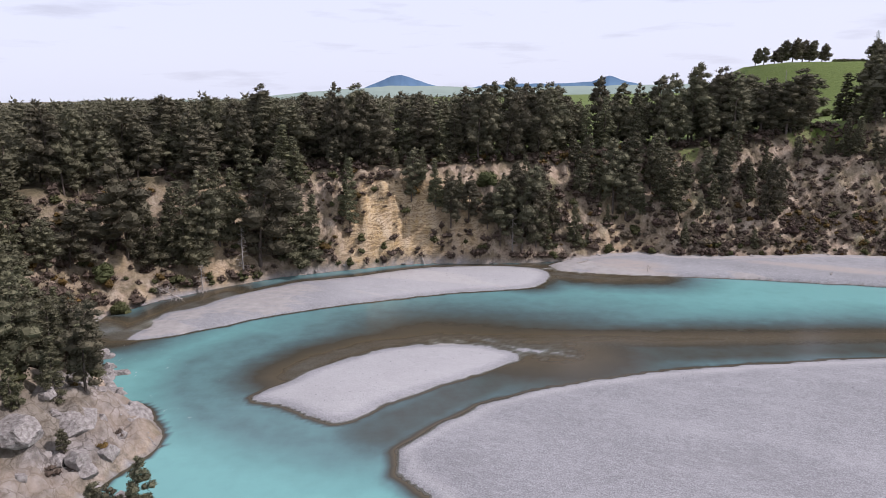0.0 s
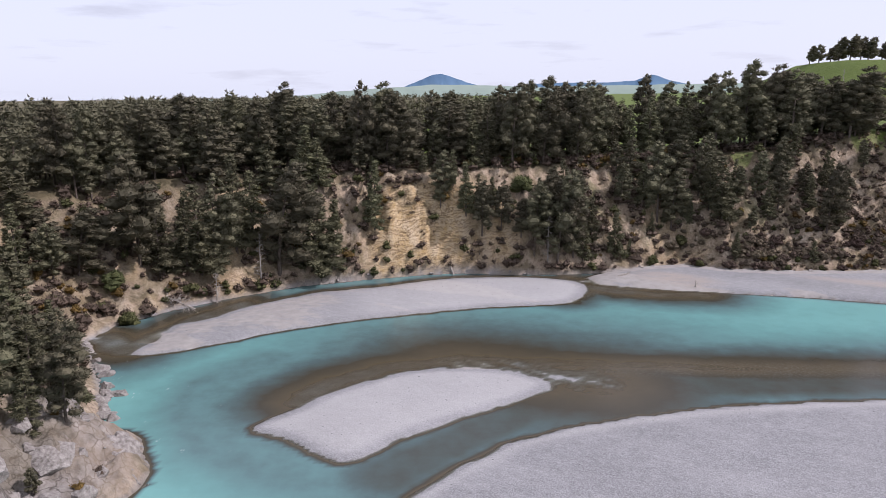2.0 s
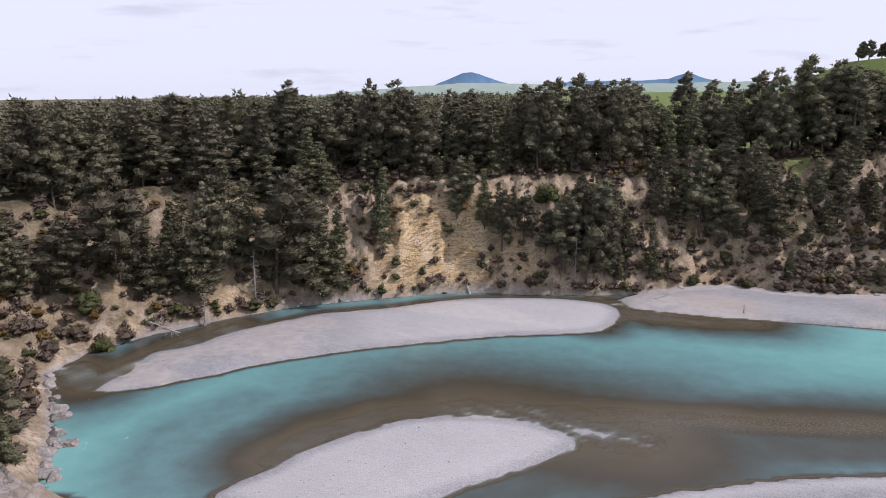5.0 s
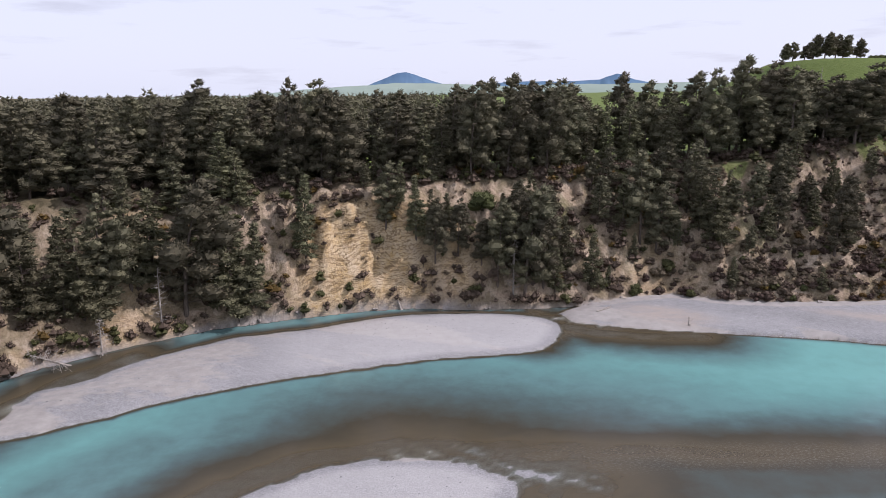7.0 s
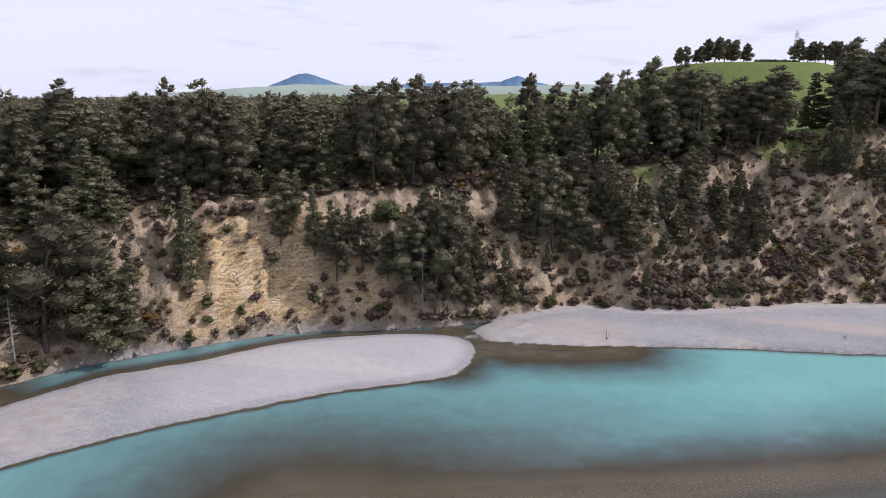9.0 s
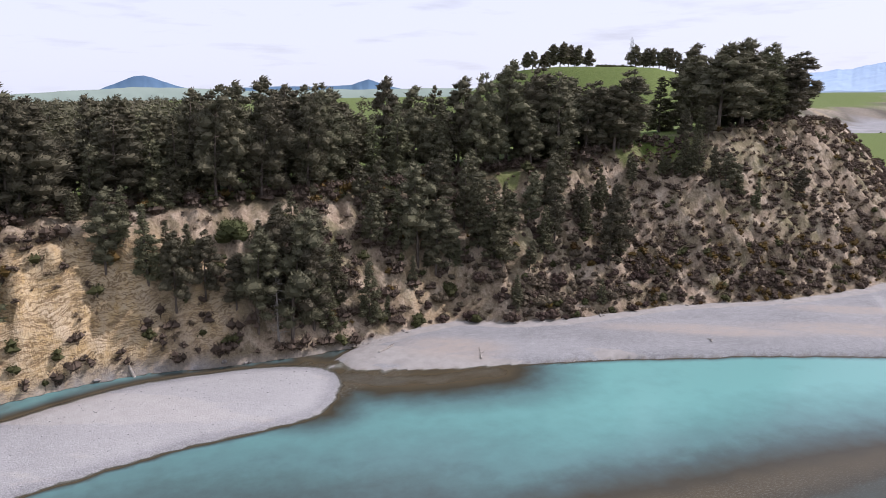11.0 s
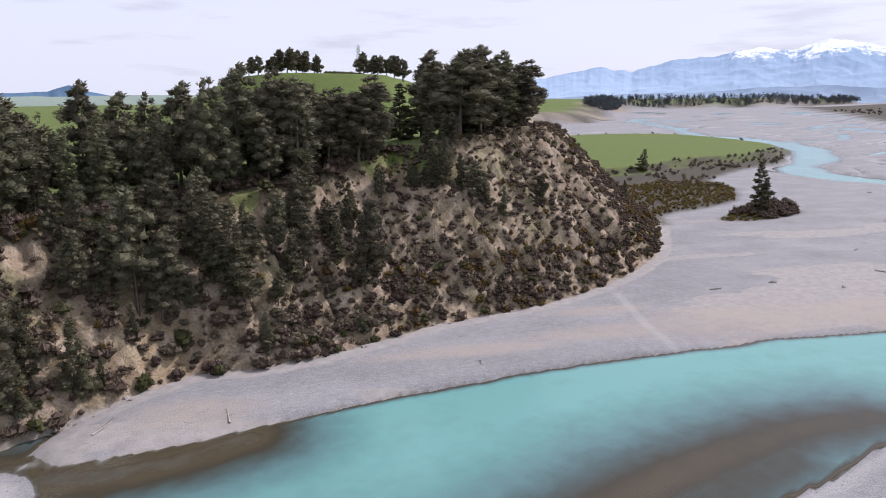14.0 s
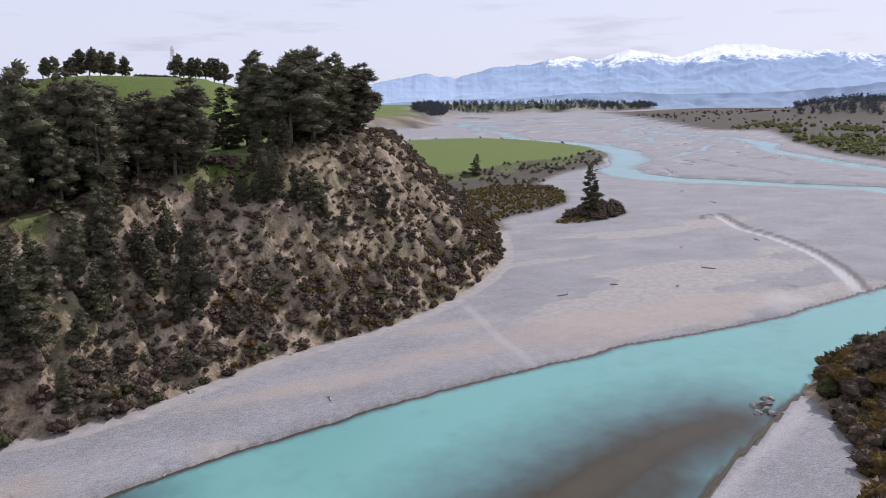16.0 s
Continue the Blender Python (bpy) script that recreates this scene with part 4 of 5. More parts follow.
def shrub_shape(seed, w=2.6, h=1.9, count=210, size=0.34, clumps=6, level=1):
    """A rounded bush: stems and a few domed clumps of leaf sprays."""
    rng = np.random.default_rng(seed)
    wood_parts, cen, rad = [], [], []
    for i in range(clumps):
        a, r = rng.uniform(0, 6.28), w * 0.5 * (rng.uniform(0.15, 0.7) if i else 0.0)
        rr = w * rng.uniform(0.22, 0.32)
        tip = np.array([math.cos(a) * r, math.sin(a) * r, max(h * rng.uniform(0.3, 0.72) * (1.15 - r / w), rr * 0.6)])
        if i < 3:
            wood_parts.append(tube([(0, 0, -0.3), tip], [0.06, 0.02], 3))
        cen.append(tip)
        rad.append(rr)
    return join(wood_parts), foliage(rng, np.array(cen), np.array(rad), 0.85, count, size, level, (0, 0, 0), 0.3, 0.45, 0.9)


def part(name, verts, quads, mat, parent, label="", smooth_faces=False):
    ob = new(name, mesh_of(name, verts, quads, [mat], None, smooth_faces))
    ob.parent = parent
    if label:
        ob["label"] = label
    return ob


def plant(name, shape, leaf, label, category, group="", bark=None):
    """A thing of two parts, at the origin: trunk and crown."""
    root = new(name)
    (tv, tq), (cv, cq) = shape
    part("trunk", tv, tq, bark or M_BARK, root)
    part("crown", cv, cq, leaf, root)
    return tagged(root, label, category, group)


def stuff_of(name, places, shapes, mats, label, category):
    """Many plants too far or too many to count, as one mesh. places: rows of x, y, z, turn, scale, kind."""
    vs, qs, ix, off = [], [], [], 0
    for x, y, zz, turn, sc, k in places:
        wood_p, crown_p = shapes[int(k)]
        c, s = math.cos(turn), math.sin(turn)
        rot = np.array([[c, -s, 0], [s, c, 0], [0, 0, 1]]) * sc
        for mi, (v, q) in enumerate((wood_p, crown_p)):
            if q.shape[1] == 4:
                q = np.concatenate([q[:, [0, 1, 2]], q[:, [0, 2, 3]]])
            vs.append(v @ rot.T + [x, y, zz])
            qs.append(q + off)
            ix.append(np.full(len(q), mi))
            off += len(v)
    if not vs:
        return
    return tagged(new(name, mesh_of(name, np.concatenate(vs), np.concatenate(qs), mats, np.concatenate(ix))), label, category, kind="stuff")



def bare_shape(seed, tall=12.0, limbs=26, reach=2.6, droop=0.2):
    """A dead tree: stem and bare twigs."""
    r2 = np.random.default_rng(seed)
    stem = tube([(0, 0, -0.8), (0.1, 0, tall * 0.5), (0.2, 0.1, tall)], [0.28, 0.17, 0.03])
    twigs = []
    for i in range(limbs):
        f = 0.12 + 0.85 * i / limbs
        a = r2.uniform(0, 6.28)
        ln = reach * (1.1 - 0.8 * f) * r2.uniform(0.6, 1.1)
        p0 = np.array([0.15 * f, 0.05 * f, tall * f])
        p1 = p0 + [math.cos(a) * ln, math.sin(a) * ln, (r2.uniform(-0.1, 0.5) - droop) * ln]
        one = [tube([p0, (p0 + p1) / 2 + [0, 0, 0.1], p1], [0.07, 0.045, 0.015], 4)]
        for j in range(3):
            q0 = p0 + (p1 - p0) * r2.uniform(0.35, 0.95)
            q1 = q0 + r2.normal(size=3) * 0.45
            one.append(tube([q0, q1], [0.035, 0.01], 3))
        twigs.append(join(one))
    return stem, twigs


def dead_tree(name, shape, label, category, m, mat=None):
    root = new(name)
    part("trunk", *shape[0], mat or M_DEADWOOD, root)
    for limb in shape[1]:
        part("branch", *limb, mat or M_DEADWOOD, root)
    root.matrix_basis = m
    return tagged(root, label, category)


# ------------------------------------------------------------ the terrace wood
rng = np.random.default_rng(4)
cand = []
for gx in np.arange(-230, 150, 7.0):
    for gy in np.arange(60, 420, 7.0):
        cand.append((gx + rng.uniform(-3.2, 3.2), gy + rng.uniform(-3.2, 3.2)))
cand = np.array(cand)
gc = ground(cand[:, 0], cand[:, 1])
cx, cy = cand[:, 0], cand[:, 1]
dd, cu, over = gc["d"], gc["u"], gc["d"] - gc["W"]
cl = fbm(cx / 22, cy / 22, 3, 151)
gapd, _ = line_dist(GAP, cx, cy)
prob = np.zeros(len(cand))
prob = np.where((cx > -330) & (cx < 95) & (over > -1) & (over < np.interp(cx, [-60, -25, 95], [62, 36, 34]) + 10 * cl), np.interp(cx, [-40, -10, 60, 95], [0.9, 0.86, 0.86, 0.95]), prob)
prob = np.where((cx >= 95) & (cx < 147) & (over > -4) & (over < 36), 0.97, prob)
prob = np.where((cx < -40) & (dd > 9) & (over < -1), np.where(cu < 0.3, 0.20, 0.34), prob)
prob = np.where((cx < -33) & (over > 58) & (over < 130), 0.32, prob)
prob = np.where(gapd < 8.0, 0, prob)
prob = np.where((np.hypot(cx - 93, cy - 256) < 7) | (np.hypot(cx - 72, cy - 259) < 5) | (cy < 76), 0, prob)
keep = rng.uniform(size=len(cand)) < prob
wood_pts = np.stack([cx, cy, gc["h"], over], -1)[keep]
PINES = [pine_shape(s, 23.5 + (s % 3) * 1.5, 0.05 + 0.05 * (s % 4), 4.3 + 0.4 * (s % 3)) for s in range(10, 19)]
FIRS = [fir_shape(s, 20.0, 3.7 + 0.4 * (s % 3)) for s in range(20, 26)]
FAR_PINES = [pine_shape(s, 24, 0.08, 4.6, 24, 520, 1.25, 0, 0) for s in range(40, 46)]
pines = [plant("pine_tree", s, M_PINE, "tall old pine with a dark ragged crown on the bluff", "tree", "terrace pines") for s in PINES]
firs = [plant("conifer", s, M_FIR, "dark green conifer growing on the steep bluff slope", "tree", "slope conifers") for s in FIRS]


def put_tree(kinds, x, y, tall, nominal, lean=0.0, wide=1.0):
    return copy_thing(kinds[rng.integers(len(kinds))], pose(x, y, height(x, y) - 0.3, lean, 0, rng.uniform(-70, 70)) @ Matrix.Diagonal((*[wide * tall / nominal * rng.uniform(0.9, 1.2)] * 2, tall / nominal, 1)))


# conifers on the slope: x, y, height
SLOPE_A = [(-27, 228, 21), (-38, 218, 22), (-43, 216, 25), (-53, 212, 27), (-61, 215, 25), (-64, 209, 27), (-69, 205, 24), (-72, 202, 26), (-75, 200, 22),
           (-81, 196, 20), (-85, 194, 23)]
SLOPE_B = [(-7, 236, 14), (1, 233, 17), (6, 231, 13), (12, 232, 12.5), (22, 228, 18), (29, 227, 22), (34, 229, 23), (37, 229, 14), (32, 240, 13), (36, 239, 13), (47, 231, 18),
           (-3, 237, 12), (26, 231, 20), (18, 230, 13), (40, 233, 15), (9, 236, 11)]
SLOPE_C = [(51, 244, 12), (58, 244, 15), (63, 244, 19), (67, 242, 17), (72, 243, 12), (82, 240, 20), (79, 243, 18), (77, 248, 16), (94, 245, 14), (97, 241, 16), (114, 237, 18),
           (111, 244, 11), (60, 239, 10), (88, 247, 13), (104, 249, 13), (70, 250, 14), (55, 250, 13), (120, 250, 10)]
SLOPE_D = [(151, 249, 14), (157, 249, 11), (148, 252, 14), (165, 240, 9), (179, 240, 8), (274, 274, 12), (243, 239, 9), (153, 254, 12), (142, 254, 9)]
for x, y, tall in SLOPE_A + SLOPE_B + SLOPE_C + SLOPE_D:
    put_tree(firs if rng.uniform() < 0.6 else pines, x, y, tall * rng.uniform(0.95, 1.05), 20 if rng.uniform() < 0.6 else 24)
# more of them in the thick parts of the slope
for n_, (x0, x1), (d0, d1), (h0, h1) in ((6, (2, 44), (3, 20), (7, 12)), (8, (-36, 0), (15, 24), (6, 10)), (15, (48, 126), (14, 32), (8, 13)), (8, (46, 110), (3, 12), (5, 8)), (9, (128, 162), (26, 44), (6, 11))):
    made = 0
    while made < n_:
        x, y = rng.uniform(x0, x1), rng.uniform(222, 275)
        g1 = ground(np.array([x]), np.array([y]))
        if d0 < g1["d"][0] < d1 and not (abs(x - 40) < 4 and y > 236) and np.hypot(x - 93, y - 256) > 6 and np.hypot(x - 64, y - 235) > 8:
            put_tree(firs if rng.uniform() < 0.6 else pines, x, y, rng.uniform(h0, h1), 21)
            made += 1
# the clump on the crest of the spur
CREST = [(193, 267, 24), (180, 265, 25), (170, 264, 25), (173, 281, 25), (186, 283, 25), (199, 281, 24), (206, 286, 23), (214, 289, 23), (221, 291, 23),
         (179, 292, 25), (193, 296, 25), (208, 298, 24), (201, 273, 22), (211, 280, 22), (187, 274, 24),
         (174, 272, 24), (204, 268, 19), (209, 273, 19), (216, 283, 21), (184, 300, 25), (172, 297, 24), (199, 290, 25), (218, 298, 22), (195, 277, 23)]
GAP_EDGE = [(140, 271, 16), (134, 265, 17), (147, 293, 17), (152, 303, 17), (132, 275, 18), (138, 288, 18), (126, 268, 18), (158, 313, 16)]
for x, y, tall in CREST + GAP_EDGE:
    put_tree(pines if rng.uniform() < 0.5 else firs, x, y, tall * rng.uniform(0.92, 1.06), 22.5, 0.0, 1.3)
order = np.argsort(np.hypot(wood_pts[:, 0] - 62, wood_pts[:, 1] - 150))
near_pts, far_pts = wood_pts[order[:230]], wood_pts[order[230:]]
first = pines + firs
for k, (x, y, zz, ov) in enumerate(near_pts):
    tall = (0.915 + 0.12 * float(fbm(np.array(x / 14), np.array(y / 14), 2, 171)) + rng.uniform(-0.12, 0.08)) * float(np.interp(x, [-70, -30, 30, 60, 88, 105, 122, 150], [1.0, 1.05, 1.10, 1.16, 1.15, 1.09, 0.91, 0.78]))
    if k < len(first):
        first[k].matrix_basis = pose(x, y, zz - 0.3, 0, 0, rng.uniform(-70, 70)) @ Matrix.Scale(tall, 4)
        continue
    kinds = firs if ov < -3 and rng.uniform() < 0.6 else pines
    copy_thing(kinds[rng.integers(len(kinds))], pose(x, y, zz - 0.3, rng.normal() * 2, rng.normal() * 2, rng.uniform(-70, 70)) @ Matrix.Diagonal((*[rng.uniform(0.85, 1.3)] * 2, tall * (0.85 if ov < -3 else 1), 1)))
stuff_of("distant_wood", [(x, y, zz - 0.3, rng.uniform(-1.2, 1.2), (0.885 + 0.12 * float(fbm(np.array(x / 14), np.array(y / 14), 2, 171)) + rng.uniform(-0.12, 0.12)) * float(np.interp(x, [-70, -30, 30, 60, 88, 105, 122, 150], [1.0, 1.05, 1.10, 1.16, 1.15, 1.09, 0.91, 0.78])), rng.integers(len(FAR_PINES))) for x, y, zz, _ in far_pts],
         FAR_PINES, [M_BARK, M_PINE], "dark pine wood covering the terrace behind the bluff", "wood")

# pines on the rocks of the near bank
for x, y, tall in [(-55, 96, 5), (-47, 86, 10.5), (-44, 85.5, 10), (-41, 86, 10), (-57, 108, 12), (-60, 104, 11), (-63, 98, 10), (-64, 112, 13), (-62, 118, 12), (-67, 124, 12), (-70, 116, 14), (-66, 106, 14),
                   (-72, 132, 13), (-68, 92, 13), (-66, 84, 12), (-75, 124, 16), (-78, 140, 13), (-74, 100, 15), (-59, 84, 5), (-72, 108, 15), (-66, 90, 14), (-70, 84, 14), (-64, 78, 12), (-72, 96, 16), (-76, 90, 15), (-68, 104, 13), (-80, 104, 16), (-78, 114, 15)]:
    put_tree(firs if rng.uniform() < 0.5 else pines, x, y, tall, 21)

# ------------------------------------------------------------ scrub and bushes
BUSHES = [shrub_shape(s) for s in range(30, 36)]
kinds_of_bush = [
    ("shrub", M_SCRUB, "low brown-green scrub bush on the dry slope", "slope scrub", [plant("shrub", s, M_SCRUB, "low brown-green scrub bush on the dry slope", "bush", "slope scrub") for s in BUSHES[:4]]),
    ("green_bush", M_BROADLEAF, "rounded dark green bush on the bluff", "green bushes", [plant("green_bush", s, M_BROADLEAF, "rounded dark green bush on the bluff", "bush", "green bushes") for s in BUSHES[3:5]]),
    ("gorse_bush", M_GORSE, "spiny gorse bush with orange-yellow flowers", "gorse bushes", [plant("gorse_bush", s, M_GORSE, "spiny gorse bush with orange-yellow flowers", "bush", "gorse bushes") for s in BUSHES[4:]]),
]
cand = rng.uniform((-110, 60), (340, 330), (50000, 2))
gb = ground(cand[:, 0], cand[:, 1])
bx, by = cand[:, 0], cand[:, 1]
cb = fbm(bx / 13, by / 13, 3, 161)
spur = smooth(70, 130, bx)
pb = np.where((gb["d"] > 0.5) & (gb["u"] < 1.08) & (by > 180), (0.42 + 0.70 * cb) * (1 - spur) + spur * (0.62 + 0.60 * cb), 0)
pb = np.where((gb["d"] > 0.5) & (gb["u"] < 0.3) & (bx > 44) & (by > 180), np.where(bx > 85, 0.85, 0.5), pb)
pb = np.where((np.abs(bx + 13) < 17) & (gb["u"] < 0.85) & (gb["d"] > 2.5) & (by > 200), 0.13 + 0.5 * np.maximum(cb, 0) + 0.15 * (gb["u"] > 0.5), pb)
pb = np.where((gb["d"] > 0.2) & (gb["d"] < 2.5) & (by > 180), 0.55, pb)
pb = np.where((bx < -45) & (gb["d"] > 2) & (gb["u"] < 1.1), 0.34 + 0.5 * cb, pb)
pb = np.where((gb["u"] > 0.92) & (gb["d"] - gb["W"] < 9) & (bx > -45) & (bx < 147) & (by > 200), 0.55, pb)
pb = np.where((gb["rock"] > 0.4), 0.015, pb)
pb = np.where((bx > 105) & (by < 135) & (gb["d"] > 0.6) & (gb["d"] < 90), 0.6, pb)
pb = np.where((np.hypot(bx - 137, by - 266) < 7) | (np.hypot(bx - 93, by - 256) < 5), 0.02, pb)
kb = rng.uniform(size=len(cand)) < pb
bush_pts = np.stack([bx, by, gb["h"], gb["u"]], -1)[kb]
order = np.argsort(np.hypot(bush_pts[:, 0] - 90, bush_pts[:, 1] - 190))
rest, rest_near = [[], [], []], [[], [], []]
count = [0, 0, 0]
for j, i in enumerate(order):
    x, y, zz, u_ = bush_pts[i]
    r = rng.uniform()
    right = x > 105 and y < 135
    g_share = 0.45 if right else (0.22 if (u_ < 0.3 and x > 120) else 0.06)
    k = 2 if r < g_share else (1 if r < g_share + (0.07 if x > 60 else 0.15) else 0)
    big = rng.uniform(0.4, 1.15) * (2.0 if right else (1.25 if u_ < 0.3 and x > 60 else (1.6 if (u_ > 0.92 and x < 150) or x < 60 else 1.05)))
    group = kinds_of_bush[k][4]
    if count[k] < len(group):
        group[count[k]].matrix_basis = pose(x, y, zz - 0.15, 0, 0, rng.uniform(0, 360)) @ Matrix.Scale(big, 4)
    elif j < 270:
        copy_thing(group[rng.integers(len(group))], pose(x, y, zz - 0.15, 0, 0, rng.uniform(0, 360)) @ Matrix.Scale(big, 4))
    elif right:
        rest_near[k].append((x, y, zz - 0.15, rng.uniform(0, 6.28), big, rng.integers(len(BUSHES))))
    else:
        rest[k].append((x, y, zz - 0.15, rng.uniform(0, 6.28), big, rng.integers(len(BUSHES))))
    count[k] += 1
THIN_BUSHES = [shrub_shape(s, 2.6, 1.9, 84, 0.30, 5, 0) for s in range(30, 36)]
TUSSOCK = [shrub_shape(s, 1.5, 0.8, 34, 0.30, 3, 0) for s in range(70, 75)]
ct = rng.uniform((-60, 190), (300, 300), (15000, 2))
gt = ground(ct[:, 0], ct[:, 1])
kt = (gt["d"] > 1) & (gt["u"] < 1.05) & (rng.uniform(size=15000) < np.where(ct[:, 0] > 50, 0.75, 0.22) * (0.6 + 0.8 * fbm(ct[:, 0] / 9, ct[:, 1] / 9, 3, 181)))
stuff_of("slope_tussock", [(x, y, h - 0.05, rng.uniform(0, 6.28), rng.uniform(0.6, 1.5), rng.integers(5)) for (x, y), h in zip(ct[kt], gt["h"][kt])],
         TUSSOCK, [M_BARK, M_TUSSOCK], "low straw-brown tussocks and heath on the bluff slopes", "scrub")
for (name, mat, label, group, _), rows in zip(kinds_of_bush, rest_near):
    stuff_of("bank_" + name, rows, BUSHES, [M_BARK, mat], label.replace("bush", "bushes crowding the river bank").replace("on the dry slope", "").replace("on the bluff", "").strip(), "scrub")
for (name, mat, label, group, _), rows in zip(kinds_of_bush, rest):
    stuff_of("slope_" + name, rows, THIN_BUSHES, [M_BARK, mat], label.replace("bush", "bushes in a wide patch"), "scrub")

# larger green broadleaf trees on the slope
LEAFY = [shrub_shape(s, 7.0, 6.5, 1500, 0.5, 14) for s in (50, 51)]
leafy = [plant("broadleaf_tree", s, M_BROADLEAF, "bushy bright green broadleaf tree on the bluff", "tree", "broadleaf trees") for s in LEAFY]
spots = [(19, 238, 1.0), (24, 236, 0.7), (-88, 186, 0.9), (73, 229.5, 0.55), (-82, 178, 0.7), (15, 235, 0.6), (188, 119, 0.9), (-70, 196, 0.6), (194, 117, 1.15), (181, 120, 0.8), (200, 112, 1.3), (175, 121, 0.6), (186, 113, 1.0)]
for k, (x, y, sc) in enumerate(spots):
    m = pose(x, y, height(x, y) - 0.2, 0, 0, 50 * k) @ Matrix.Scale(sc, 4)
    if k < 2:
        leafy[k].matrix_basis = m
    else:
        copy_thing(leafy[k % 2], m)

# conifers on the near right bank
for x, y, tall in [(198, 116, 9), (202, 112, 7), (206, 113, 11), (194, 113, 5)]:
    put_tree(firs, x, y, tall, 20)

# the islet, the flats and the upstream banks
copy_thing(firs[1], pose(340, 246, height(340, 246) - 0.3, 0, 0, 30) @ Matrix.Diagonal((1.5, 1.5, 1.15, 1)))
copy_thing(firs[2], pose(455, 384, height(455, 384) - 0.3, 0, 0, 80) @ Matrix.Diagonal((1.35, 1.35, 0.85, 1)))
put_tree(firs, 330, 330, 8, 20)


def patch(name, mat, label, n, box, test, lo, hi, shapes=None):
    """Bushes over a piece of ground, as one object."""
    c = rng.uniform((box[0], box[1]), (box[2], box[3]), (n, 2))
    g = ground(c[:, 0], c[:, 1])
    ok = test(c[:, 0], c[:, 1], g)
    rows = [(x, y, h - 0.1, rng.uniform(0, 6.28), rng.uniform(lo, hi), rng.integers(len(shapes or THIN_BUSHES))) for (x, y), h in zip(c[ok], g["h"][ok])]
    return stuff_of(name, rows, shapes or THIN_BUSHES, [M_BARK, mat], label, "scrub")


patch("islet_scrub", M_SCRUB, "dark scrub covering the small gravel islet", 500, (310, 232, 375, 260), lambda x, y, g: (g["islet"] > 0.5) & (x > 331), 0.8, 2.0)
patch("islet_gorse", M_GORSE, "low orange-brown gorse on the islet", 260, (310, 232, 345, 260), lambda x, y, g: (g["islet"] > 0) & (x < 336), 0.4, 0.8)
patch("flat_gorse", M_GORSE, "orange-brown gorse thicket on the river flat", 1500, (290, 262, 440, 345), lambda x, y, g: (g["scrub"] > 1) & (g["green"] < -16) & (g["d"] < -4) & (x + 0.6 * y < 620), 0.6, 1.1)
patch("flat_scrub", M_SCRUB, "scattered dark scrub below the green river terrace", 1500, (330, 300, 760, 470), lambda x, y, g: (g["scrub"] > 0) & (g["green"] < 2) & (g["d"] < 0) & (fbm(x / 16, y / 16, 3, 7) > -0.05) & (x + 0.6 * y > 590), 0.7, 1.7)
patch("terrace_scrub", M_BROADLEAF, "green bushes along the edge of the river terrace", 1700, (400, 360, 860, 700), lambda x, y, g: (np.abs(g["green"] + 3) < 4.5) & (fbm(x / 22, y / 22, 3, 9) > 0.02), 0.8, 1.8)
patch("spur_back_scrub", M_SCRUB, "brown scrub on the back of the spur", 2600, (240, 240, 520, 520), lambda x, y, g: (g["d"] > 1) & (g["u"] < 1.05) & (x > 262) & (fbm(x / 18, y / 18, 3, 19) > -0.3), 0.8, 1.9)
patch("willow_scrub", M_WILLOW, "yellow-green willow scrub on the far river plain", 2600, (790, -60, 1700, 420), lambda x, y, g: (g["far"] > 4) & (g["far"] < 190) & (fbm(x / 90, y / 60, 3, 29) > -0.05), 2.0, 4.5)
patch("plain_scrub", M_SCRUB, "dull brown scrub on the far river plain", 900, (900, -200, 3200, 900), lambda x, y, g: (g["far"] > 20) & (fbm(x / 150, y / 120, 3, 39) > -0.1), 2.0, 4.0)

# far woods along the upstream terrace and the plantation across the river
far_rows = rng.uniform((600, 640), (4400, 1800), (26000, 2))
far_rows = far_rows[(line_dist(SPUR_BACK, far_rows[:, 0], far_rows[:, 1])[0] < 150) & (far_rows[:, 0] > 1600)]
gf = ground(far_rows[:, 0], far_rows[:, 1])
fk = (gf["d"] > 6) & (gf["d"] < 70) & (fbm(far_rows[:, 0] / 120, far_rows[:, 1] / 120, 3, 49) > -0.6)
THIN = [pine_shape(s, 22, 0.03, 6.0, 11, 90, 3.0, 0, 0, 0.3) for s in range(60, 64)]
# far trees share the needle colour that has haze mixed in
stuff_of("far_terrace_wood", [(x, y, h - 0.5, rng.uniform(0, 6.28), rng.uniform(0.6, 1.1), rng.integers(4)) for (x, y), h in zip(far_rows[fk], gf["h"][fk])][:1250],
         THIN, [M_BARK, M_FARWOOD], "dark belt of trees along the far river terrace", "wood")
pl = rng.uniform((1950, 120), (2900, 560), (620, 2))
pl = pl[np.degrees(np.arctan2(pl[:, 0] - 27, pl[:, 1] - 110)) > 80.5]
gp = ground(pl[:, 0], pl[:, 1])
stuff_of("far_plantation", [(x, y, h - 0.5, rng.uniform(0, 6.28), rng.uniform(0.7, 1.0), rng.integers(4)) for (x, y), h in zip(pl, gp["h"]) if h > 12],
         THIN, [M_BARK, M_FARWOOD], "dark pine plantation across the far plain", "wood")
back = rng.uniform((-900, 420), (260, 2400), (2600, 2))
gk = ground(back[:, 0], back[:, 1])
kk = (fbm(back[:, 0] / 160, back[:, 1] / 90, 3, 59) > 0.12) & (gk["d"] > 90)
stuff_of("farmland_trees", [(x, y, h - 0.5, rng.uniform(0, 6.28), rng.uniform(0.5, 1.0), rng.integers(4)) for (x, y), h in zip(back[kk], gk["h"][kk])][:300],
         THIN, [M_BARK, M_PINE], "dark shelter belts on the farmland behind the wood", "wood")

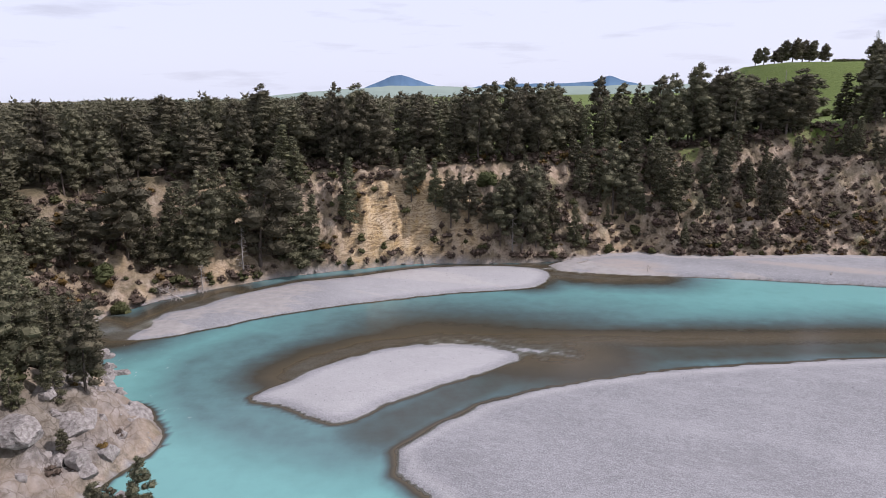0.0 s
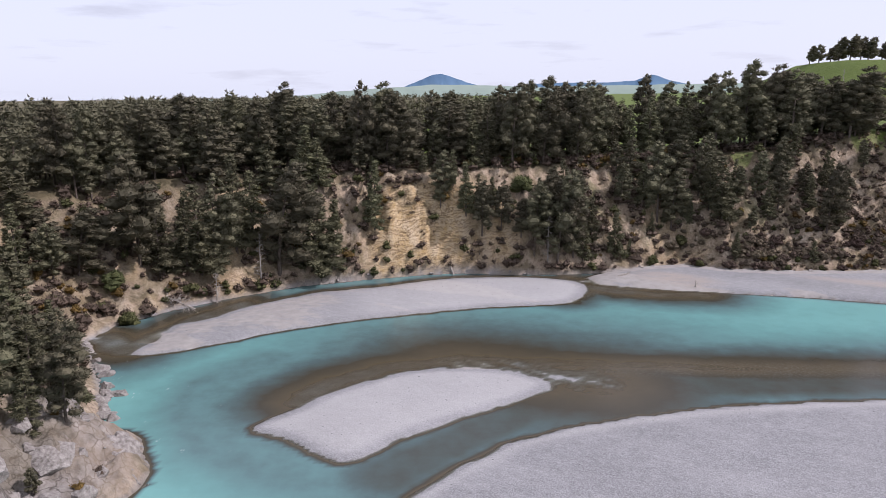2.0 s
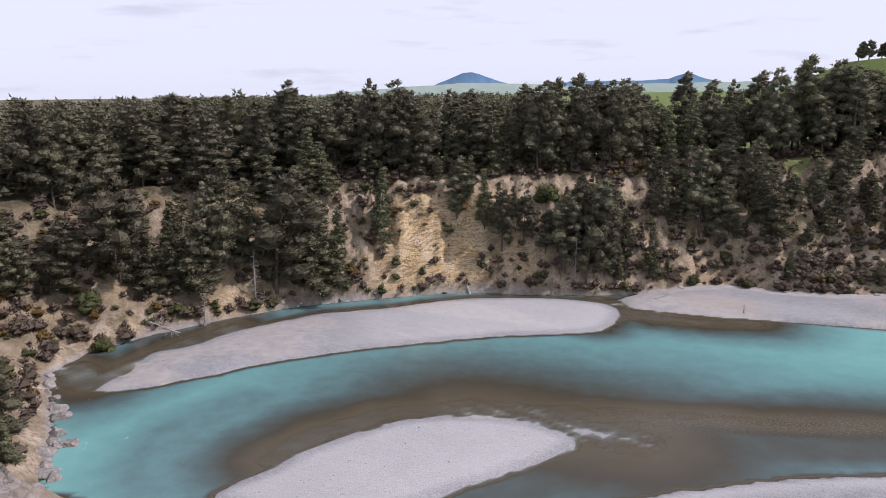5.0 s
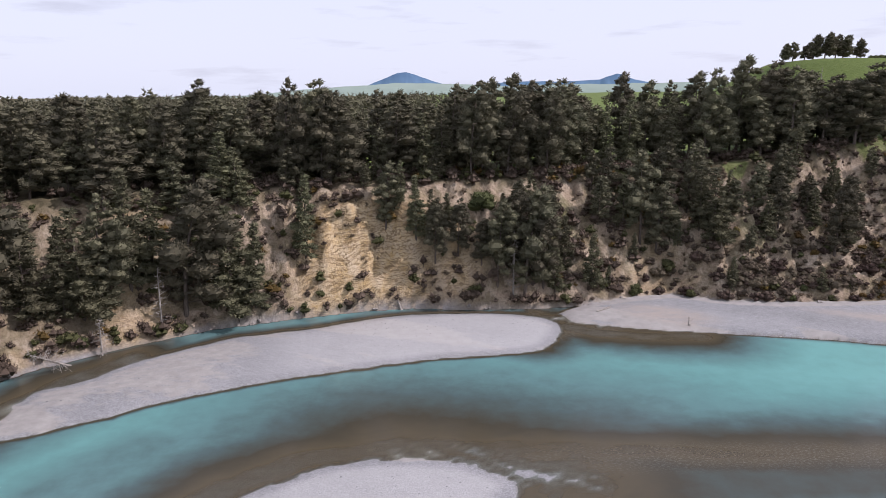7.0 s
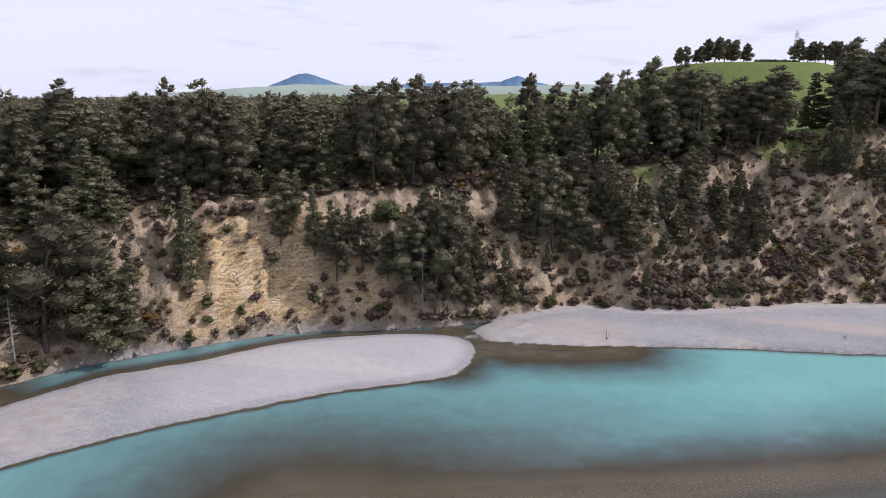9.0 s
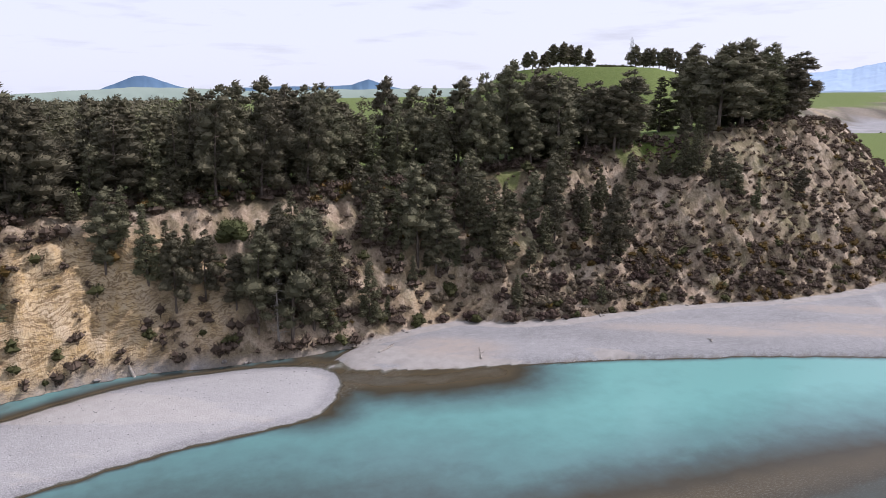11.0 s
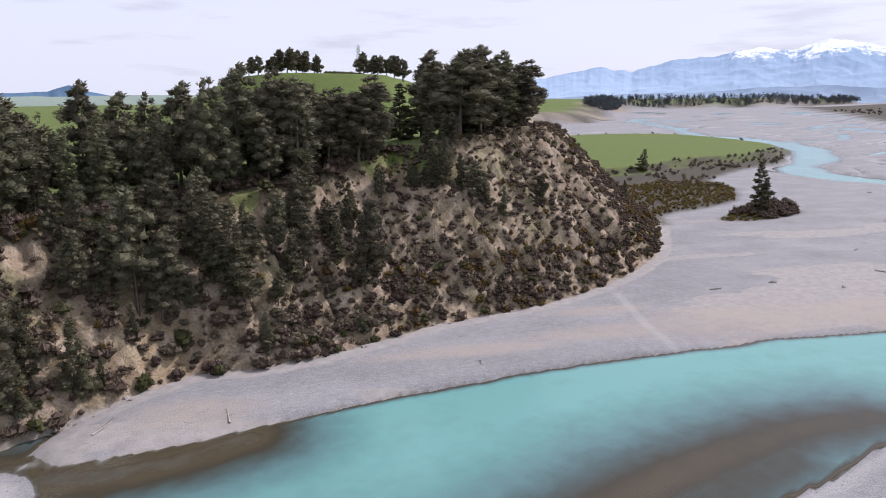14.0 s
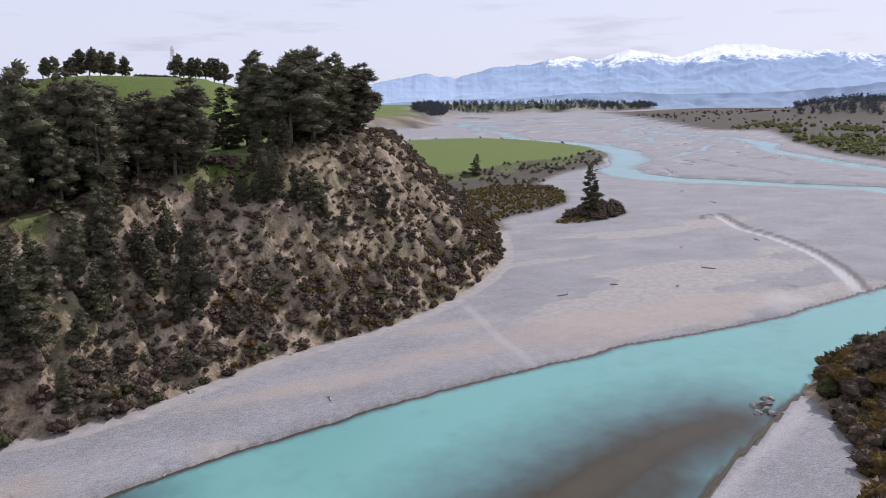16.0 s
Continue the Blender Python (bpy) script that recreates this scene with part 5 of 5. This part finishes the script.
deep = np.concatenate([rng.uniform((-620, 300), (40, 700), (380, 2)), rng.uniform((-1500, 600), (-60, 1700), (420, 2))])
gd = ground(deep[:, 0], deep[:, 1])
dk = (gd["d"] - gd["W"] > 62) & (deep[:, 1] > -2.2 * deep[:, 0] - 100) & ((deep[:, 1] < 700) | (deep[:, 0] < -0.12 * deep[:, 1]))
stuff_of("back_wood", [(x, y, h - 0.5, rng.uniform(0, 6.28), rng.uniform(0.75, 1.0), rng.integers(4)) for (x, y), h in zip(deep[dk], gd["h"][dk])],
         THIN, [M_BARK, M_PINE], "dark wood stretching back over the terrace", "wood")
# shelter trees on the green hill
shelter = [plant("shelter_tree", pine_shape(s, 12.5, 0.2, 3.6, 22, 1500, 0.9, 2, 1, 0.7), M_PINE, "dark wind-swept shelter tree on the green hilltop", "tree", "hilltop shelter trees") for s in (80, 81, 82)]
for k, az in enumerate([26.0, 26.7, 27.5, 28.1, 28.9, 29.6, 30.1, 31.0, 34.9, 35.5, 36.0, 36.7, 37.3, 38.0]):
    rr = 592 + rng.uniform(-8, 14)
    x, y = 28 + rr * math.sin(radians(az)), 110 + rr * math.cos(radians(az))
    m = pose(x, y, height(x, y) - 0.4, 0, 0, rng.uniform(-60, 60)) @ Matrix.Scale(rng.uniform(1.0, 1.35), 4)
    if k < 3:
        shelter[k].matrix_basis = m
    else:
        copy_thing(shelter[k % 3], m)
for az in np.linspace(31.9, 34.6, 9):
    x, y = 28 + 606 * math.sin(radians(az)), 110 + 606 * math.cos(radians(az))
    copy_thing(leafy[0], pose(x, y, height(x, y) - 0.8, 0, 0, az * 40) @ Matrix.Scale(rng.uniform(0.75, 0.95), 4))
for x, y, sc in [(228, 396, 1.35), (234, 402, 1.5), (240, 398, 1.3), (222, 402, 1.2)]:
    copy_thing(leafy[1], pose(x, y, height(x, y) - 0.8, 0, 0, x * 3) @ Matrix.Scale(sc, 4))
for x, y in [(252, 540), (263, 534)]:
    dead_tree("bare_poplar", bare_shape(int(x), 14, 40, 1.4, -0.9), "tall bare grey poplar on the green hill", "tree", pose(x, y, height(x, y)))


# ------------------------------------------------------------ dead trees and driftwood
dead_tree("dead_pine", bare_shape(3, 17, 40, 3.4), "dead grey pine standing among the slope conifers", "tree", pose(26, 227.2, height(26, 227.2)))
dead_tree("dead_pine", bare_shape(4, 15, 34, 3.0), "dead grey pine standing among the slope conifers", "tree", pose(-57, 207, height(-57, 207)))
dead_tree("fallen_tree", bare_shape(5, 12, 44, 3.6, 0.4), "bare fallen tree leaning over the backwater", "tree", pose(-70, 190.5, height(-70, 190.5) + 0.4, 58, 0, -20))
dead_tree("fallen_tree", bare_shape(6, 9, 36, 3.0, 0.4), "bare grey brush tree at the foot of the bluff", "tree", pose(-66, 196, height(-66, 196)))


def log(name, x, y, length, thick, turn, lean, label, stubs=3):
    root = new(name)
    r2 = np.random.default_rng(int(abs(x * 7 + y)))
    part("trunk", *tube([(0, 0, 0), (length * 0.5, r2.normal() * 0.15, 0.08), (length, 0, 0)], [thick, thick * 0.85, thick * 0.45], 8), M_DEADWOOD, root)
    for k in range(stubs):
        s = length * r2.uniform(0.45, 0.95)
        part("branch", *tube([(s, 0, 0.05), (s + r2.uniform(0.1, 0.6), r2.normal() * 0.7, r2.uniform(0.1, 0.9))], [thick * 0.35, thick * 0.1], 5), M_DEADWOOD, root)
    root.matrix_basis = pose(x, y, height(x, y) + thick * 0.6, 0, lean, turn)
    return tagged(root, label, "driftwood")


log("leaning_log", -2.5, 225.5, 7.5, 0.35, 128, -52, "bleached log leaning against the foot of the bluff", 2)
log("driftwood_log", 46, 219, 5.5, 0.2, 40, 0, "bleached driftwood log lying on the sand", 4)
log("driftwood_log", 65.5, 209, 4.5, 0.2, 70, -4, "forked driftwood branch on the river beach", 5)
log("driftwood_log", 83.5, 202, 2.6, 0.14, 20, 0, "dark driftwood stick at the beach edge", 4)
log("driftwood_log", 116, 198.5, 2.0, 0.16, 60, 0, "short driftwood piece on the gravel", 3)
for k, (x, y) in enumerate([(289, 188), (320, 167), (262, 168), (226, 187), (236, 172), (418, 212), (455, 240), (204, 196)]):
    log("driftwood_log", x, y, 2.5 + (k % 3), 0.22, 47 * k, 0, "weathered driftwood stranded on the gravel plain", 4)


# ------------------------------------------------------------ rocks
def rock_shape(seed, size, squash=0.7):
    bm = bmesh.new()
    bmesh.ops.create_icosphere(bm, subdivisions=4, radius=1.0)
    off = Vector((seed * 3.7, seed * 1.3, 0))
    r2 = random.Random(seed)
    cuts = [(Vector((r2.gauss(0, 1), r2.gauss(0, 1), r2.gauss(0, 0.8))).normalized(), r2.uniform(0.5, 0.9)) for _ in range(22)]
    for v in bm.verts:
        p = v.co.copy()
        p *= 1 + 0.25 * noise.noise(p * 1.2 + off)
        for nrm, dist_ in cuts:
            over_ = p.dot(nrm) - dist_
            if over_ > 0:
                p -= nrm * over_
        p += v.normal * (0.05 * noise.noise(p * 4 + off) + 0.03 * noise.noise(p * 9 + off))
        v.co = p * size * 1.15
        v.co.z *= squash
    me = bpy.data.meshes.new("rock")
    bm.to_mesh(me)
    bm.free()
    me.materials.append(M_ROCK)
    return me


def rock_at(x, y, size, label, seed, squash=0.7, turn=0, sink=0.25, z0=None):
    ob = new("rock", rock_shape(seed, size, squash))
    ob.matrix_basis = pose(x, y, (height(x, y) if z0 is None else z0) - sink * size * squash, 0, 0, turn)
    return tagged(ob, label, "rock", "river rocks")


rock_at(-48.5, 105.5, 3.6, "pale jagged rock point jutting into the river", 1, 0.55, 20, 0.2, 0.4)
rock_at(-52.5, 110.5, 3.6, "cracked grey rock knob above the river", 2, 1.0, 80, 0.1, 1.0)
rock_at(-64, 136.5, 2.2, "dark wet boulder in white water", 3, 0.6, 10, 0.2, 0.0)
rock_at(-66, 132, 2.6, "pale rock ledge under the bank trees", 4, 0.7, 60, 0.2, 0.3)
rock_at(-44, 89, 2.4, "pale rock at the water's edge", 5, 0.6, 30, 0.2, 0.0)
rock_at(-55, 101, 3.6, "rough pale rock shelf beside the river", 6, 0.6, 110, 0.3)
rock_at(-59, 92, 3.8, "rough pale rock shelf beside the river", 7, 0.6, 170, 0.3)
for k in range(16):
    x, y = rng.uniform(-63, -50), rng.uniform(86, 113)
    if ground(np.array([x]), np.array([y]))["rock"][0] > 0.5:
        rock_at(x, y, rng.uniform(0.8, 2.2), "broken pale rock on the river shelf", 60 + k % 6, 0.8, 33 * k, 0.35)
for k, (x, y) in enumerate([(157.5, 133.2), (159.5, 132.0), (161, 133.5), (163, 132.4), (160.3, 134.3), (165, 133), (158.5, 131)]):
    rock_at(x, y, 0.9 + 0.25 * (k % 3), "grey boulder at the tip of the gravel bar", 10 + k, 0.7, 40 * k, 0.3, 0.2)
for k in range(22):
    f = k / 21
    x, y = float(np.interp(f, [0, 0.3, 0.6, 1], [-53, -62, -70, -85])), float(np.interp(f, [0, 0.3, 0.6, 1], [112, 126, 141, 164]))
    rock_at(x + rng.uniform(-0.8, 1.6), y + rng.uniform(-1, 1), rng.uniform(0.9, 2.2), "pale broken rock along the steep river bank", 40 + k % 7, 0.8, 70 * k, 0.3, 0.2)
for k in range(26):
    x = rng.uniform(-40, 130)
    y = float(np.interp(x, [p[0] for p in CLIFF], [p[1] for p in CLIFF])) - rng.uniform(-0.8, 1.2)
    rock_at(x, y, rng.uniform(0.35, 0.9), "fallen stone at the foot of the bluff", 30 + k % 6, 0.7, 50 * k, 0.25)


# loose stones on the bars, too many to count
def stone_shape(seed):
    bm = bmesh.new()
    bmesh.ops.create_icosphere(bm, subdivisions=1, radius=1.0)
    r2 = random.Random(seed)
    for v in bm.verts:
        v.co *= r2.uniform(0.7, 1.1)
        v.co.z *= 0.6
    vs = np.array([v.co[:] for v in bm.verts])
    fs = np.array([[v.index for v in f.verts] for f in bm.faces])
    bm.free()
    return vs, fs


STONES = [stone_shape(s) for s in range(6)]
sc_ = rng.uniform((-80, 70), (300, 232), (26000, 2))
gs = ground(sc_[:, 0], sc_[:, 1])
edge = smooth(0.9, 0.2, np.abs(gs["h"] - 0.35))
ks = (gs["h"] > 0.02) & (gs["d"] < 0) & (rng.uniform(size=26000) < 0.05 + 0.30 * edge + 0.12 * (gs["d"] > -3))
sv, sf, so = [], [], 0
for (x, y), h in zip(sc_[ks][:4200], gs["h"][ks][:4200]):
    v, f = STONES[rng.integers(6)]
    sv.append(v * rng.uniform(0.05, 0.17) + [x, y, h + 0.03])
    sf.append(f + so)
    so += len(v)
tagged(new("loose_stone", mesh_of("loose_stone", np.concatenate(sv), np.concatenate(sf), [M_STONE])), "loose grey river stones scattered over the gravel bars", "stones", kind="stuff")


# ------------------------------------------------------------ pylons and a farmhouse
def bar_between(a, b, r):
    return tube([a, b], [r, r], 4)


def pylon(x, y, tall, base, label, arm=4.5):
    root = new("power_pylon")
    zs = [0, 0.28 * tall, 0.5 * tall, 0.68 * tall, 0.82 * tall, 0.93 * tall, tall]
    ws = [base / 2, base * 0.34, base * 0.24, base * 0.16, base * 0.14, base * 0.12, 0.1]
    th = 0.0045 * tall
    for sx, sy in ((1, 1), (1, -1), (-1, -1), (-1, 1)):
        part("leg", *join([bar_between((sx * ws[i], sy * ws[i], zs[i]), (sx * ws[i + 1], sy * ws[i + 1], zs[i + 1]), th) for i in range(6)]), M_STEEL, root)
    ring = ((1, 1), (1, -1), (-1, -1), (-1, 1))
    for k in range(4):
        (ax, ay), (bx2, by2) = ring[k], ring[(k + 1) % 4]
        part("lattice", *join([bar_between((ax * ws[i], ay * ws[i], zs[i]), (bx2 * ws[i + 1], by2 * ws[i + 1], zs[i + 1]), th * 0.6) for i in range(5)]
                              + [bar_between((bx2 * ws[i], by2 * ws[i], zs[i]), (ax * ws[i + 1], ay * ws[i + 1], zs[i + 1]), th * 0.6) for i in range(5)]), M_STEEL, root)
    for i, f in ((3, 1.0), (4, 1.15), (5, 0.85)):
        part("crossarm", *join([bar_between((-arm * f, 0, zs[i]), (arm * f, 0, zs[i]), th), bar_between((-arm * f, 0, zs[i]), (0, 0, zs[i] + 0.06 * tall), th * 0.6),
                                bar_between((arm * f, 0, zs[i]), (0, 0, zs[i] + 0.06 * tall), th * 0.6)]), M_STEEL, root)
    root.matrix_basis = pose(x, y, height(x, y) - 0.5, 0, 0, 25)
    return tagged(root, label, "pylon", "power pylons")


pylon(402, 654, 31, 7.0, "grey steel lattice power pylon on the green hill")
pylon(545, 600, 48, 9.0, "grey steel lattice power pylon beyond the spur", 8)


def box(x0, y0, z0, x1, y1, z1):
    v = np.array([(x, y, z) for x in (x0, x1) for y in (y0, y1) for z in (z0, z1)], float)
    return v, np.array([(0, 1, 3, 2), (4, 6, 7, 5), (0, 4, 5, 1), (2, 3, 7, 6), (0, 2, 6, 4), (1, 5, 7, 3)])


def farmhouse(x, y, turn):
    root = new("farmhouse")
    part("wall", *box(-8, -4, -0.3, 8, 4, 3.0), M_WALLS, root)
    rv = np.array([(-8.6, -4.7, 2.95), (8.6, -4.7, 2.95), (8.6, 0, 5.6), (-8.6, 0, 5.6), (-8.6, 4.7, 2.95), (8.6, 4.7, 2.95)])
    rv = np.concatenate([rv, rv + [0, 0, 0.2]])
    part("roof", rv, np.array([(0, 1, 2, 3), (3, 2, 5, 4), (6, 9, 8, 7), (9, 10, 11, 8), (0, 6, 7, 1), (4, 5, 11, 10), (0, 3, 9, 6), (3, 4, 10, 9), (1, 7, 8, 2), (2, 8, 11, 5)]), M_ROOF, root, "pale metal roof")
    for wx in (-5, -1, 4):
        part("window", *box(wx - 0.8, -4.06, 1.0, wx + 0.8, -3.98, 2.2), M_GLASS, root)
    root.matrix_basis = pose(x, y, height(x, y), 0, 0, turn)
    return tagged(root, "low farmhouse with a pale metal roof among trees", "house")


farmhouse(100, 672, 15)
farmhouse(40, 700, -20)
